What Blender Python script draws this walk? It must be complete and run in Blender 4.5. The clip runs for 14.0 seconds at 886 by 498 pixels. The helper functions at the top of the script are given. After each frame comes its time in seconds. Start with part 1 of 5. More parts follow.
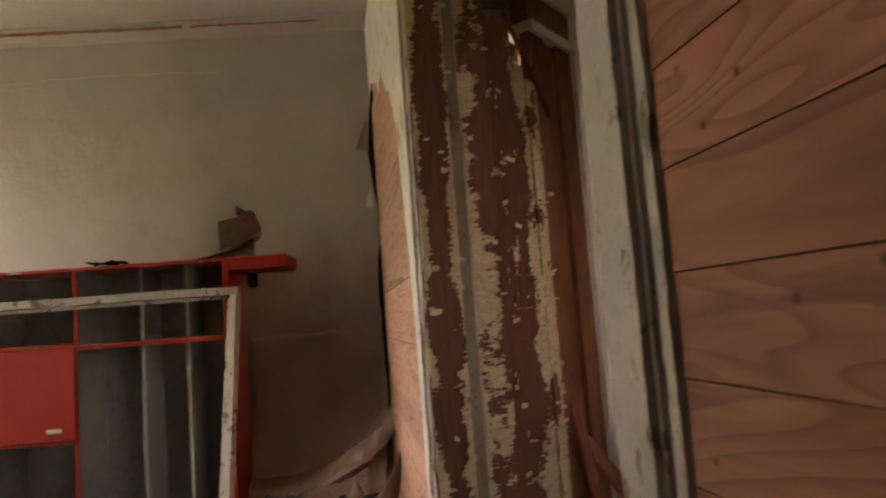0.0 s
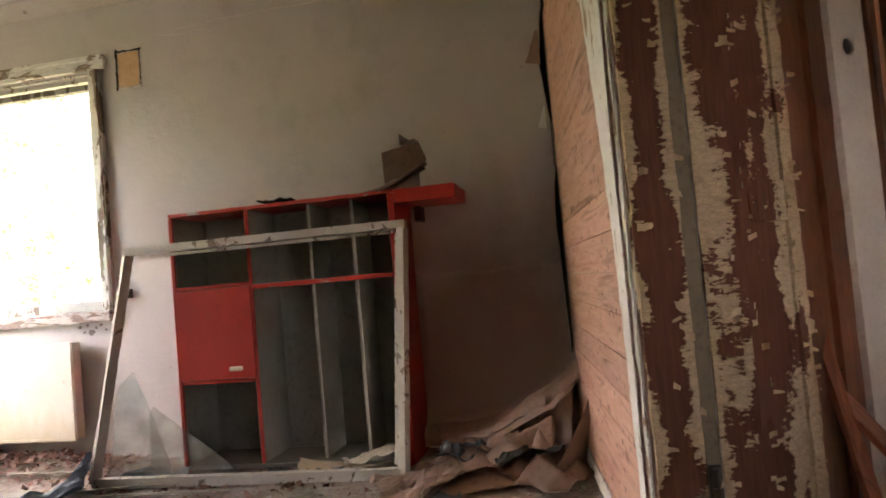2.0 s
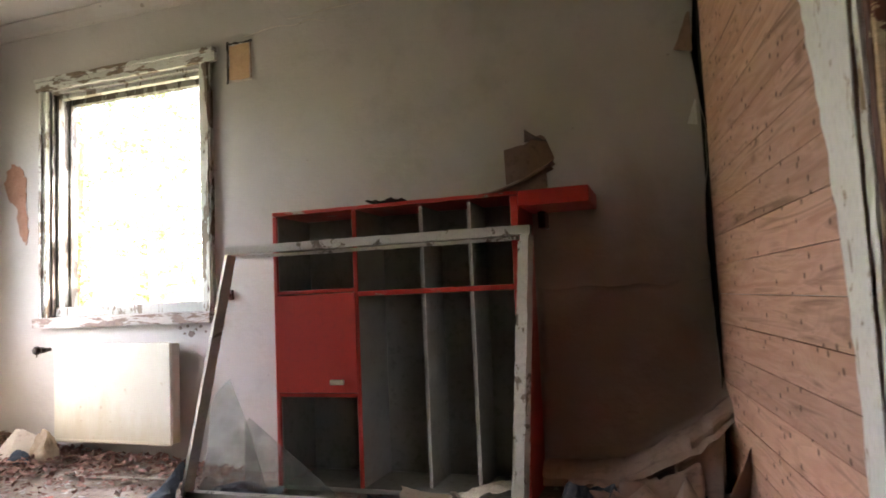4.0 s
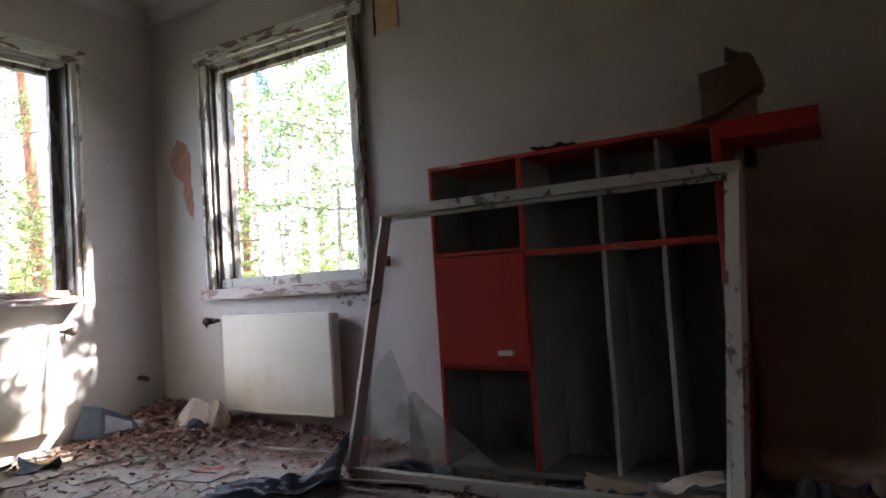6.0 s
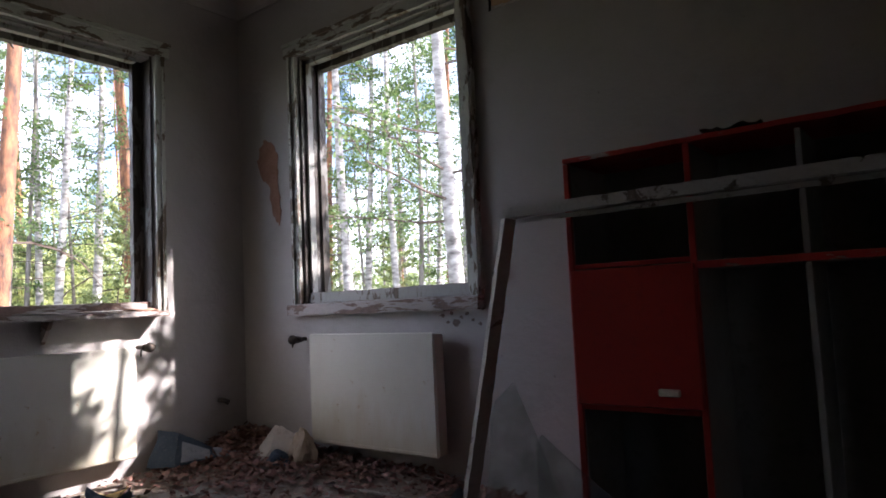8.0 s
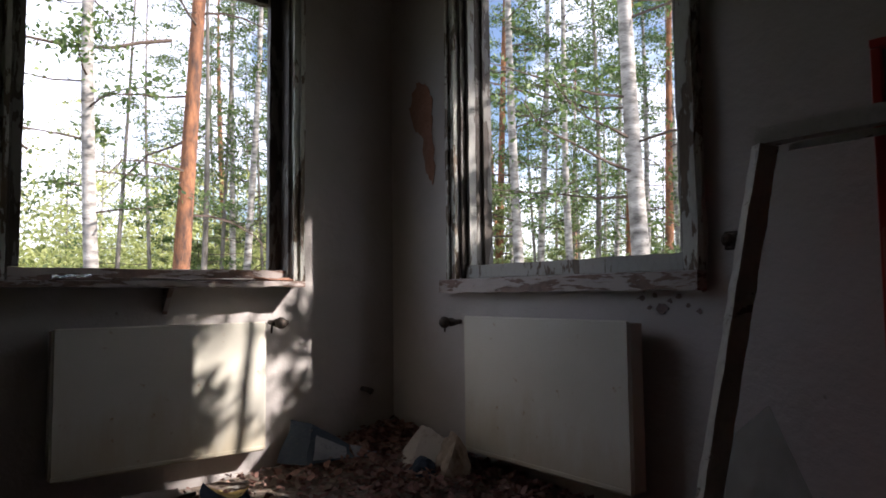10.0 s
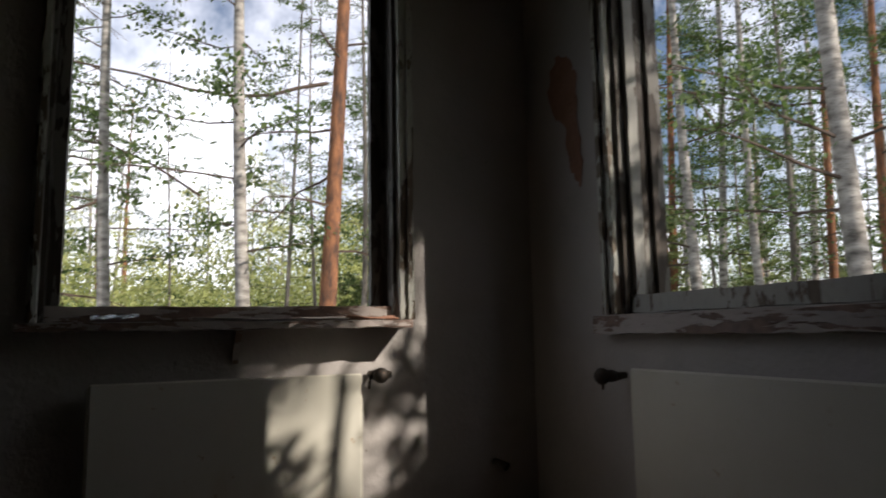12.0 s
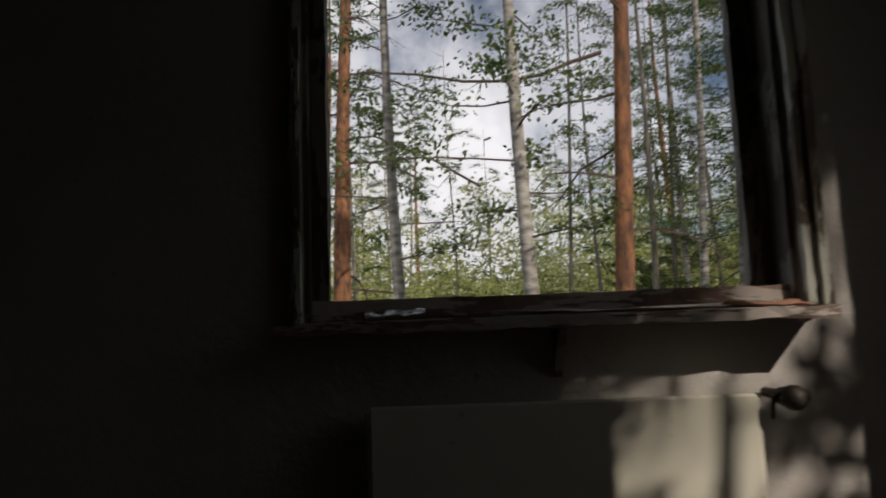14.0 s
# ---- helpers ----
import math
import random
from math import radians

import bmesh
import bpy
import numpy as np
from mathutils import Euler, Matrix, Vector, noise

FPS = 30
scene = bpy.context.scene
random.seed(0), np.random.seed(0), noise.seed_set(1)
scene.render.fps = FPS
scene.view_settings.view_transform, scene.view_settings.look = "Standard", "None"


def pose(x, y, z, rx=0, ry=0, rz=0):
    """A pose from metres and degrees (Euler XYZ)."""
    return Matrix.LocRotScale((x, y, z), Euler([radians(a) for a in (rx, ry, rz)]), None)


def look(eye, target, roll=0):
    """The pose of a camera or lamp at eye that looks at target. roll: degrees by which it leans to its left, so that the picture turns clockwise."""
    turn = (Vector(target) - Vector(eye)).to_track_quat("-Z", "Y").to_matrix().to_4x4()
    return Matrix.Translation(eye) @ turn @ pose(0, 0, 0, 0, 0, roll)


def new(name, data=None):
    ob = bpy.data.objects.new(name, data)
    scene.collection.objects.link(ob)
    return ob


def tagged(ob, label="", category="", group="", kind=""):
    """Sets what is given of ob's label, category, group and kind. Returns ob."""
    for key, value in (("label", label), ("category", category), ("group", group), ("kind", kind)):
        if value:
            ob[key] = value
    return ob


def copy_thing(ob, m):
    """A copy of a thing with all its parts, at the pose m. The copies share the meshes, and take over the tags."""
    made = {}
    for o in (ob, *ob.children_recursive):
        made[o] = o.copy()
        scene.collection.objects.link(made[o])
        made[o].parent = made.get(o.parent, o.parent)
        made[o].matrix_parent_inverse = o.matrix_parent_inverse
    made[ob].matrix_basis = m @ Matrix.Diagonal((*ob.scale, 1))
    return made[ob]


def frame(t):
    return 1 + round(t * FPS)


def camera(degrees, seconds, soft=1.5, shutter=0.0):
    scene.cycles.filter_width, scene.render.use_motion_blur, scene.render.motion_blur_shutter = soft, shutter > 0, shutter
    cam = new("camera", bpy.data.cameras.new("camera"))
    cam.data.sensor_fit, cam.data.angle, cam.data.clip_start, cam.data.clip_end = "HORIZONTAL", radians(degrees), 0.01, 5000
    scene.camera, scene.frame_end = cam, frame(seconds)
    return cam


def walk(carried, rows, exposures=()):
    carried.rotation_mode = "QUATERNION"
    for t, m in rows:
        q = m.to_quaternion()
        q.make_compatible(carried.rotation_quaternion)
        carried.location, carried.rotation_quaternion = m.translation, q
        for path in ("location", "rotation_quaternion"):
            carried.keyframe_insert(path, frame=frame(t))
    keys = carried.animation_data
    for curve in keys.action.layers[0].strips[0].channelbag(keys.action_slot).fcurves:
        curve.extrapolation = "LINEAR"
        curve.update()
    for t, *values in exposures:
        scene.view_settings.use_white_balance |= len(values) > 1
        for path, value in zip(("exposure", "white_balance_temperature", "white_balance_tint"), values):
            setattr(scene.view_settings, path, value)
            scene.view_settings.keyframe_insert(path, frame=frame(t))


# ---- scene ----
cam = camera(67.0, 14.0, soft=1.7, shutter=0.4)
PATH = [
    (0, (-0.164, 0.866, 1.015), (-0.051, 2.853, 1.213), -4.3),
    (0.5, (-0.201, 0.953, 0.988), (-0.294, 2.948, 1.104), -4.9),
    (1, (-0.202, 1.107, 0.957), (-0.44, 3.091, 1.02), -5.0),
    (1.5, (-0.243, 1.172, 0.952), (-0.538, 3.149, 1.023), -5.3),
    (2, (-0.261, 1.283, 0.939), (-0.643, 3.244, 1.029), -5.0),
    (2.2, (-0.266, 1.317, 0.925), (-0.679, 3.269, 1.059), -4.2),
    (4.3, (-0.553, 1.681, 0.952), (-1.247, 3.552, 1.092), -2.4),
    (4.5, (-0.58, 1.72, 0.938), (-1.319, 3.574, 1.064), -2.3),
    (5, (-0.657, 1.836, 0.909), (-1.501, 3.646, 1.004), -2.1),
    (5.5, (-0.722, 1.912, 0.911), (-1.656, 3.677, 1.023), -4.3),
    (6, (-0.772, 1.954, 0.898), (-1.808, 3.662, 0.989), -3.7),
    (6.5, (-0.836, 1.987, 0.893), (-1.968, 3.634, 0.984), -3.6),
    (7, (-0.935, 2.071, 0.875), (-2.131, 3.672, 0.954), -2.2),
    (7.5, (-1.095, 2.194, 0.876), (-2.307, 3.782, 0.969), -1.5),
    (8, (-1.275, 2.323, 0.902), (-2.492, 3.903, 1.06), -2.7),
    (8.5, (-1.419, 2.41, 0.888), (-2.69, 3.949, 1.017), -2.8),
    (9, (-1.574, 2.572, 0.864), (-2.996, 3.976, 0.957), -3.2),
    (9.2, (-1.635, 2.635, 0.859), (-3.107, 3.985, 0.961), -2.6),
    (11.3, (-2.277, 3.404, 0.86), (-3.976, 4.439, 1.067), -1.7),
    (11.5, (-2.351, 3.445, 0.87), (-4.082, 4.42, 1.099), -2.2),
    (12, (-2.522, 3.506, 0.879), (-4.341, 4.299, 1.125), -1.0),
    (12.5, (-2.714, 3.538, 0.881), (-4.604, 4.165, 1.064), 0.4),
    (13, (-2.942, 3.524, 0.894), (-4.887, 3.945, 1.097), -0.3),
    (13.5, (-3.145, 3.514, 0.901), (-5.115, 3.738, 1.165), -0.3),
    (14, (-3.36, 3.513, 0.908), (-5.347, 3.517, 1.141), -2.1),
]
EXPOSURES = [(0.0, 5.66, 8400, 24), (1.0, 5.76, 8100, 24), (2.0, 5.66, 7700, 23), (4.5, 4.98, 6600, 20), (5.0, 4.5, 6350, 20), (5.5, 4.13, 6250, 21), (6.5, 3.38, 6000, 23), (7.5, 2.63, 5950, 24), (9.0, 1.68, 6130, 23), (11.5, 0.56, 6600, 16), (12.5, -0.09, 6800, 15), (14.0, -0.72, 7000, 15)]
walk(cam, [(t, look(eye, target, roll)) for t, eye, target, roll in PATH], EXPOSURES)

# ---- daylight ----
SUN_DIR = Vector((0.788 * math.cos(radians(36)), 0.615 * math.cos(radians(36)), math.sin(radians(36))))
world = bpy.data.worlds.new("sky")
scene.world = world
world.use_nodes = True
wn, wl = world.node_tree.nodes, world.node_tree.links
bg = wn["Background"]
sky = wn.new("ShaderNodeTexSky")
sky.sky_type, sky.sun_disc = "NISHITA", False
sky.sun_elevation, sky.sun_rotation = radians(36), math.atan2(0.788, 0.615)
wco = wn.new("ShaderNodeTexCoord")
wno = wn.new("ShaderNodeTexNoise")
wno.inputs["Scale"].default_value, wno.inputs["Detail"].default_value, wno.inputs["Roughness"].default_value = 2.6, 6, 0.6
wl.new(wco.outputs["Generated"], wno.inputs["Vector"])
wra = wn.new("ShaderNodeValToRGB")
wra.color_ramp.elements[0].position, wra.color_ramp.elements[1].position = 0.43, 0.63
wl.new(wno.outputs["Fac"], wra.inputs["Fac"])
wmi = wn.new("ShaderNodeMix")
wmi.data_type = "RGBA"
wl.new(wra.outputs["Color"], wmi.inputs["Factor"])
wl.new(sky.outputs["Color"], wmi.inputs[6])
wmi.inputs[7].default_value = (14.5, 15.2, 16.4, 1)
wl.new(wmi.outputs[2], bg.inputs["Color"])
bg.inputs["Strength"].default_value = 0.10
sun_data = bpy.data.lights.new("sun", "SUN")
sun_data.energy, sun_data.angle, sun_data.color = 5.0, radians(0.55), (1.0, 0.93, 0.82)
sun = new("sun", sun_data)
sun.matrix_world = look(SUN_DIR * 60, (0, 0, 0))

# ---- materials ----
def mat_base(name, rough=0.8, metal=0.0):
    m = bpy.data.materials.new(name)
    m.use_nodes = True
    n, l = m.node_tree.nodes, m.node_tree.links
    b = n["Principled BSDF"]
    b.inputs["Roughness"].default_value, b.inputs["Metallic"].default_value = rough, metal
    return m, n, l, b


def coords(n, l, stretch=(1, 1, 1)):
    tc, mp = n.new("ShaderNodeTexCoord"), n.new("ShaderNodeMapping")
    mp.inputs["Scale"].default_value = stretch
    l.new(tc.outputs["Object"], mp.inputs["Vector"])
    return mp.outputs["Vector"]


def noise_fac(n, l, vec, scale, detail=4, rough=0.55, distortion=0.0):
    t = n.new("ShaderNodeTexNoise")
    t.inputs["Scale"].default_value, t.inputs["Detail"].default_value = scale, detail
    t.inputs["Roughness"].default_value, t.inputs["Distortion"].default_value = rough, distortion
    l.new(vec, t.inputs["Vector"])
    return t.outputs["Fac"]


def ramp(n, l, fac, stops):
    r = n.new("ShaderNodeValToRGB")
    e = r.color_ramp.elements
    while len(e) < len(stops):
        e.new(0.5)
    for k, (p, c) in zip(e, stops):
        k.position, k.color = p, (*c, 1) if len(c) == 3 else c
    l.new(fac, r.inputs["Fac"])
    return r.outputs["Color"]


def mixc(n, l, fac, a, b, mode="MIX"):
    m = n.new("ShaderNodeMix")
    m.data_type, m.blend_type = "RGBA", mode
    for sock, v in ((m.inputs["Factor"], fac), (m.inputs[6], a), (m.inputs[7], b)):
        if isinstance(v, (int, float)):
            sock.default_value = v
        elif isinstance(v, tuple):
            sock.default_value = (*v, 1)
        else:
            l.new(v, sock)
    return m.outputs[2]


def math_node(n, l, op, a, b=0.0):
    m = n.new("ShaderNodeMath")
    m.operation = op
    for sock, v in zip(m.inputs, (a, b)):
        if isinstance(v, (int, float)):
            sock.default_value = v
        else:
            l.new(v, sock)
    return m.outputs[0]


def bump(n, l, b, height, strength=0.3, distance=0.01):
    k = n.new("ShaderNodeBump")
    k.inputs["Strength"].default_value, k.inputs["Distance"].default_value = strength, distance
    l.new(height, k.inputs["Height"])
    l.new(k.outputs["Normal"], b.inputs["Normal"])


BW = ((0, 0, 0), (1, 1, 1))


def two_scale(name, c0, c1, c2, big=1.5, small=30, rough=0.8, stretch=(1, 1, 1), relief=0.25, metal=0.0, depth=0.006):
    """A surface that drifts between two colours, with a third in fine spots."""
    m, n, l, b = mat_base(name, rough, metal)
    v = coords(n, l, stretch)
    f1, f2 = noise_fac(n, l, v, big, 5), noise_fac(n, l, v, small, 6, 0.65)
    c = ramp(n, l, f1, [(0.32, c0), (0.68, c1)])
    c = mixc(n, l, ramp(n, l, f2, [(0.52, BW[0]), (0.75, BW[1])]), c, c2)
    l.new(c, b.inputs["Base Color"])
    bump(n, l, b, f2, relief, depth)
    return m


def plaster(name, c0, c1, stain, brown_patch=None):
    m, n, l, b = mat_base(name, 0.85)
    v = coords(n, l)
    big = noise_fac(n, l, v, 0.9, 6, 0.6, 0.4)
    mid = noise_fac(n, l, v, 4.5, 6, 0.6)
    fine = noise_fac(n, l, v, 60, 4, 0.6)
    c = ramp(n, l, big, [(0.35, c0), (0.65, c1)])
    c = mixc(n, l, ramp(n, l, mid, [(0.55, BW[0]), (0.8, (0.55, 0.55, 0.55))]), c, stain)
    speck = noise_fac(n, l, v, 21, 2, 0.5)
    c = mixc(n, l, ramp(n, l, speck, [(0.74, BW[0]), (0.78, (0.6, 0.6, 0.6))]), c, (0.2, 0.17, 0.14))
    if brown_patch:  # a large brown patch, fading outwards: centre, half sizes, colour
        (cx, cz), (rx, rz), tone = brown_patch
        sp = n.new("ShaderNodeSeparateXYZ")
        l.new(v, sp.inputs[0])
        dx = math_node(n, l, "DIVIDE", math_node(n, l, "SUBTRACT", sp.outputs[0], cx), rx)
        dz = math_node(n, l, "DIVIDE", math_node(n, l, "SUBTRACT", sp.outputs[2], cz), rz)
        d = math_node(n, l, "SQRT", math_node(n, l, "ADD", math_node(n, l, "MULTIPLY", dx, dx), math_node(n, l, "MULTIPLY", dz, dz)))
        d = math_node(n, l, "ADD", d, math_node(n, l, "MULTIPLY", math_node(n, l, "SUBTRACT", big, 0.5), 1.1))
        c = mixc(n, l, ramp(n, l, math_node(n, l, "MULTIPLY", d, 0.7), [(0.35, (0.85, 0.85, 0.85)), (0.85, BW[0])]), c, tone)
    l.new(c, b.inputs["Base Color"])
    h = math_node(n, l, "ADD", math_node(n, l, "MULTIPLY", mid, 2.5), math_node(n, l, "MULTIPLY", fine, 0.25))
    bump(n, l, b, h, 0.45, 0.012)
    return m


def peeling(name, paint, under, amount=0.5, stretch=(1, 1, 0.35), scale=9, rough=0.6, dirt=(0.16, 0.13, 0.1)):
    """Old paint that has flaked off the wood below; amount: how much of it is gone."""
    m, n, l, b = mat_base(name, rough)
    v = coords(n, l, stretch)
    f = noise_fac(n, l, v, scale, 8, 0.62, 0.5)
    g = noise_fac(n, l, v, scale * 6, 4, 0.6)
    k = math_node(n, l, "ADD", f, math_node(n, l, "MULTIPLY", math_node(n, l, "SUBTRACT", g, 0.5), 0.18))
    cut = 0.64 - 0.28 * amount
    mask = ramp(n, l, k, [(cut - 0.012, BW[0]), (cut + 0.012, BW[1])])
    grain = noise_fac(n, l, coords(n, l, (stretch[0] * 4, stretch[1] * 4, stretch[2])), 22, 5, 0.6)
    wood = ramp(n, l, grain, [(0.3, tuple(q * 0.55 for q in under)), (0.7, under)])
    old = mixc(n, l, ramp(n, l, g, [(0.5, BW[0]), (0.8, (0.7, 0.7, 0.7))]), paint, tuple(0.5 * p + 0.5 * d for p, d in zip(paint, dirt)))
    l.new(mixc(n, l, mask, old, wood), b.inputs["Base Color"])
    h = math_node(n, l, "SUBTRACT", math_node(n, l, "MULTIPLY", grain, 0.25), mask)
    bump(n, l, b, h, 0.7, 0.004)
    return m


def peel_board(name, axis, centre, half, paint, under):
    """Brown board whose cream paint clings to the edges and has curled off the middle."""
    m, n, l, b = mat_base(name, 0.85)
    tc = n.new("ShaderNodeTexCoord")
    sp = n.new("ShaderNodeSeparateXYZ")
    l.new(tc.outputs["Object"], sp.inputs[0])
    d = math_node(n, l, "DIVIDE", math_node(n, l, "ABSOLUTE", math_node(n, l, "SUBTRACT", sp.outputs[axis], centre)), half)
    v = coords(n, l, (1.0, 1.0, 0.55))
    f = noise_fac(n, l, v, 7.0, 5, 0.55)
    g = noise_fac(n, l, coords(n, l, (0.8, 0.8, 2.6)), 34, 5, 0.7)
    chips = noise_fac(n, l, coords(n, l, (1, 1, 1.3)), 13, 4, 0.65, 1.2)
    k = math_node(n, l, "ADD", math_node(n, l, "MULTIPLY", math_node(n, l, "SUBTRACT", f, 0.5), 3.0), math_node(n, l, "MULTIPLY", math_node(n, l, "SUBTRACT", g, 0.5), 1.25))
    k = math_node(n, l, "SUBTRACT", k, math_node(n, l, "MULTIPLY", ramp(n, l, chips, [(0.66, BW[0]), (0.74, BW[1])]), 0.6))
    k = math_node(n, l, "SUBTRACT", math_node(n, l, "MULTIPLY", d, 1.15), math_node(n, l, "ADD", k, 0.78))
    mask = ramp(n, l, k, [(0.0, BW[0]), (0.03, BW[1])])
    grain = noise_fac(n, l, coords(n, l, (5, 5, 0.5)), 16, 5, 0.6)
    wood = ramp(n, l, grain, [(0.3, tuple(0.6 * q for q in under)), (0.7, under)])
    old = ramp(n, l, g, [(0.35, paint), (0.75, tuple(0.6 * q for q in paint))])
    crack = n.new("ShaderNodeTexVoronoi")
    crack.feature = "DISTANCE_TO_EDGE"
    crack.inputs["Scale"].default_value = 60
    l.new(coords(n, l, (0.7, 0.7, 1.5)), crack.inputs["Vector"])
    old = mixc(n, l, ramp(n, l, crack.outputs["Distance"], [(0.02, (0.4, 0.4, 0.4)), (0.06, BW[0])]), old, tuple(0.35 * q for q in paint))
    l.new(mixc(n, l, mask, wood, old), b.inputs["Base Color"])
    bump(n, l, b, math_node(n, l, "ADD", math_node(n, l, "MULTIPLY", grain, 0.2), mask), 0.9, 0.005)
    return m


def wood_boards(name, c0, c1, dark, along="x", rough=0.75, ring=0.62, tack=0.06):
    """Bare sawn boards: long grain, knots, tack marks, each board a little different."""
    m, n, l, b = mat_base(name, rough)
    st = {"x": (0.5, 6, 6), "z": (6, 6, 0.5), "y": (6, 0.5, 6)}[along]
    oi = n.new("ShaderNodeObjectInfo")
    tc = n.new("ShaderNodeTexCoord")
    off = n.new("ShaderNodeVectorMath")
    off.operation = "ADD"
    sc = n.new("ShaderNodeVectorMath")
    sc.operation = "SCALE"
    sc.inputs[0].default_value = (17.3, 9.1, 23.7)
    l.new(oi.outputs["Random"], sc.inputs["Scale"])
    l.new(tc.outputs["Object"], off.inputs[0])
    l.new(sc.outputs[0], off.inputs[1])
    mp = n.new("ShaderNodeMapping")
    mp.inputs["Scale"].default_value = st
    l.new(off.outputs[0], mp.inputs["Vector"])
    wv = n.new("ShaderNodeTexNoise")
    wv.inputs["Scale"].default_value, wv.inputs["Detail"].default_value, wv.inputs["Distortion"].default_value = 3.0, 7, 1.4
    l.new(mp.outputs[0], wv.inputs["Vector"])
    c = ramp(n, l, wv.outputs["Fac"], [(0.3, c0), (0.55, c1), (0.72, tuple(0.6 * q for q in c0))])
    gm = n.new("ShaderNodeMapping")
    gm.inputs["Scale"].default_value = {"x": (0.9, 4.5, 4.5), "z": (4.5, 4.5, 0.9), "y": (4.5, 0.9, 4.5)}[along]
    l.new(off.outputs[0], gm.inputs["Vector"])
    field = noise_fac(n, l, gm.outputs[0], 1.3, 2, 0.45, 0.6)
    rings = math_node(n, l, "FRACT", math_node(n, l, "MULTIPLY", field, 17.0))
    c = mixc(n, l, ramp(n, l, rings, [(0.0, (0.0, 0.0, 0.0)), (0.55, (0.2 * ring,) * 3), (0.93, (ring,) * 3), (1.0, (0.0, 0.0, 0.0))]), c, tuple(0.35 * a + 0.65 * d for a, d in zip(c0, dark)))
    vk = n.new("ShaderNodeMapping")
    vk.inputs["Scale"].default_value = {"x": (0.55, 1, 1), "z": (1, 1, 0.55), "y": (1, 0.55, 1)}[along]
    l.new(off.outputs[0], vk.inputs["Vector"])
    kn = n.new("ShaderNodeTexVoronoi")
    kn.inputs["Scale"].default_value = 4.2
    l.new(vk.outputs[0], kn.inputs["Vector"])
    c = mixc(n, l, ramp(n, l, kn.outputs["Distance"], [(0.03, (0.85, 0.85, 0.85)), (0.075, (0.5, 0.5, 0.5)), (0.12, BW[0])]), c, tuple(0.3 * a + 0.7 * d for a, d in zip(c0, dark)))
    tk = n.new("ShaderNodeTexVoronoi")
    tk.inputs["Scale"].default_value = 16
    l.new(off.outputs[0], tk.inputs["Vector"])
    c = mixc(n, l, ramp(n, l, tk.outputs["Distance"], [(tack, (0.85, 0.85, 0.85)), (tack * 1.6, BW[0])]), c, tuple(0.5 * q for q in dark))
    tint = ramp(n, l, oi.outputs["Random"], [(0.0, (0.8, 0.78, 0.77)), (1.0, (1.08, 1.04, 1.02))])
    l.new(mixc(n, l, 1.0, c, tint, "MULTIPLY"), b.inputs["Base Color"])
    bump(n, l, b, wv.outputs["Fac"], 0.25, 0.004)
    return m


def leaf_material(name, c0, c1, c2):
    m, n, l, b = mat_base(name, 0.55)
    g = n.new("ShaderNodeNewGeometry")
    c = ramp(n, l, g.outputs["Random Per Island"], [(0.0, c0), (0.5, c1), (1.0, c2)])
    l.new(c, b.inputs["Base Color"])
    tr = n.new("ShaderNodeBsdfTranslucent")
    l.new(mixc(n, l, 1.0, c, (1.4, 1.5, 1.25), "MULTIPLY"), tr.inputs["Color"])
    ms = n.new("ShaderNodeMixShader")
    ms.inputs[0].default_value = 0.36
    l.new(b.outputs[0], ms.inputs[1])
    l.new(tr.outputs[0], ms.inputs[2])
    l.new(ms.outputs[0], n["Material Output"].inputs["Surface"])
    return m


def island_material(name, stops, rough=0.85):
    m, n, l, b = mat_base(name, rough)
    g = n.new("ShaderNodeNewGeometry")
    c = ramp(n, l, g.outputs["Random Per Island"], stops)
    f = noise_fac(n, l, coords(n, l), 45, 4)
    c = mixc(n, l, 1.0, c, ramp(n, l, f, [(0.3, (0.65, 0.65, 0.65)), (0.7, (1.1, 1.1, 1.1))]), "MULTIPLY")
    l.new(c, b.inputs["Base Color"])
    bump(n, l, b, f, 0.3, 0.004)
    return m


M_WALL = plaster("wall_plaster", (0.44, 0.425, 0.385), (0.51, 0.48, 0.46), (0.35, 0.315, 0.28))
M_WALL_BROWN = plaster("brown_patch_wall_plaster", (0.44, 0.425, 0.385), (0.51, 0.48, 0.46), (0.35, 0.315, 0.28), ((-0.72, 0.45), (0.62, 0.95), (0.255, 0.17, 0.145)))
M_CEIL = plaster("ceiling_board", (0.50, 0.485, 0.44), (0.56, 0.54, 0.50), (0.45, 0.38, 0.3))
M_CASING = peeling("weathered_casing", (0.58, 0.60, 0.54), (0.22, 0.17, 0.12), 0.35, (1, 1, 0.3), 13)
M_CASING_X = peeling("weathered_casing_lying", (0.58, 0.60, 0.54), (0.24, 0.18, 0.13), 0.45, (0.3, 0.3, 1), 13)
M_SILL = peeling("weathered_sill", (0.44, 0.39, 0.355), (0.27, 0.18, 0.14), 0.5, (0.3, 0.3, 1.5), 11)
# pale sash paint toned down, with some of the recess shade in it
M_SASH = peeling("shaded_sash_paint", (0.39, 0.395, 0.36), (0.2, 0.16, 0.12), 0.22, (1, 1, 0.4), 9)
# worn reveal wood, its colour darkened to stand in for the recess shade
M_REVEAL = peeling("bare_reveal_wood_shaded", (0.20, 0.195, 0.175), (0.085, 0.068, 0.052), 0.6, (1, 1, 0.3), 11)
M_LOOSE = peeling("loose_sash_paint", (0.45, 0.435, 0.395), (0.20, 0.165, 0.13), 0.16, (0.8, 0.8, 0.8), 13)
M_JAMB = peeling("jamb_paint", (0.62, 0.52, 0.33), (0.13, 0.052, 0.035), 0.60, (1.6, 1.6, 0.45), 6.5)
CREAM, BROWN = (0.62, 0.445, 0.265), (0.17, 0.058, 0.028)
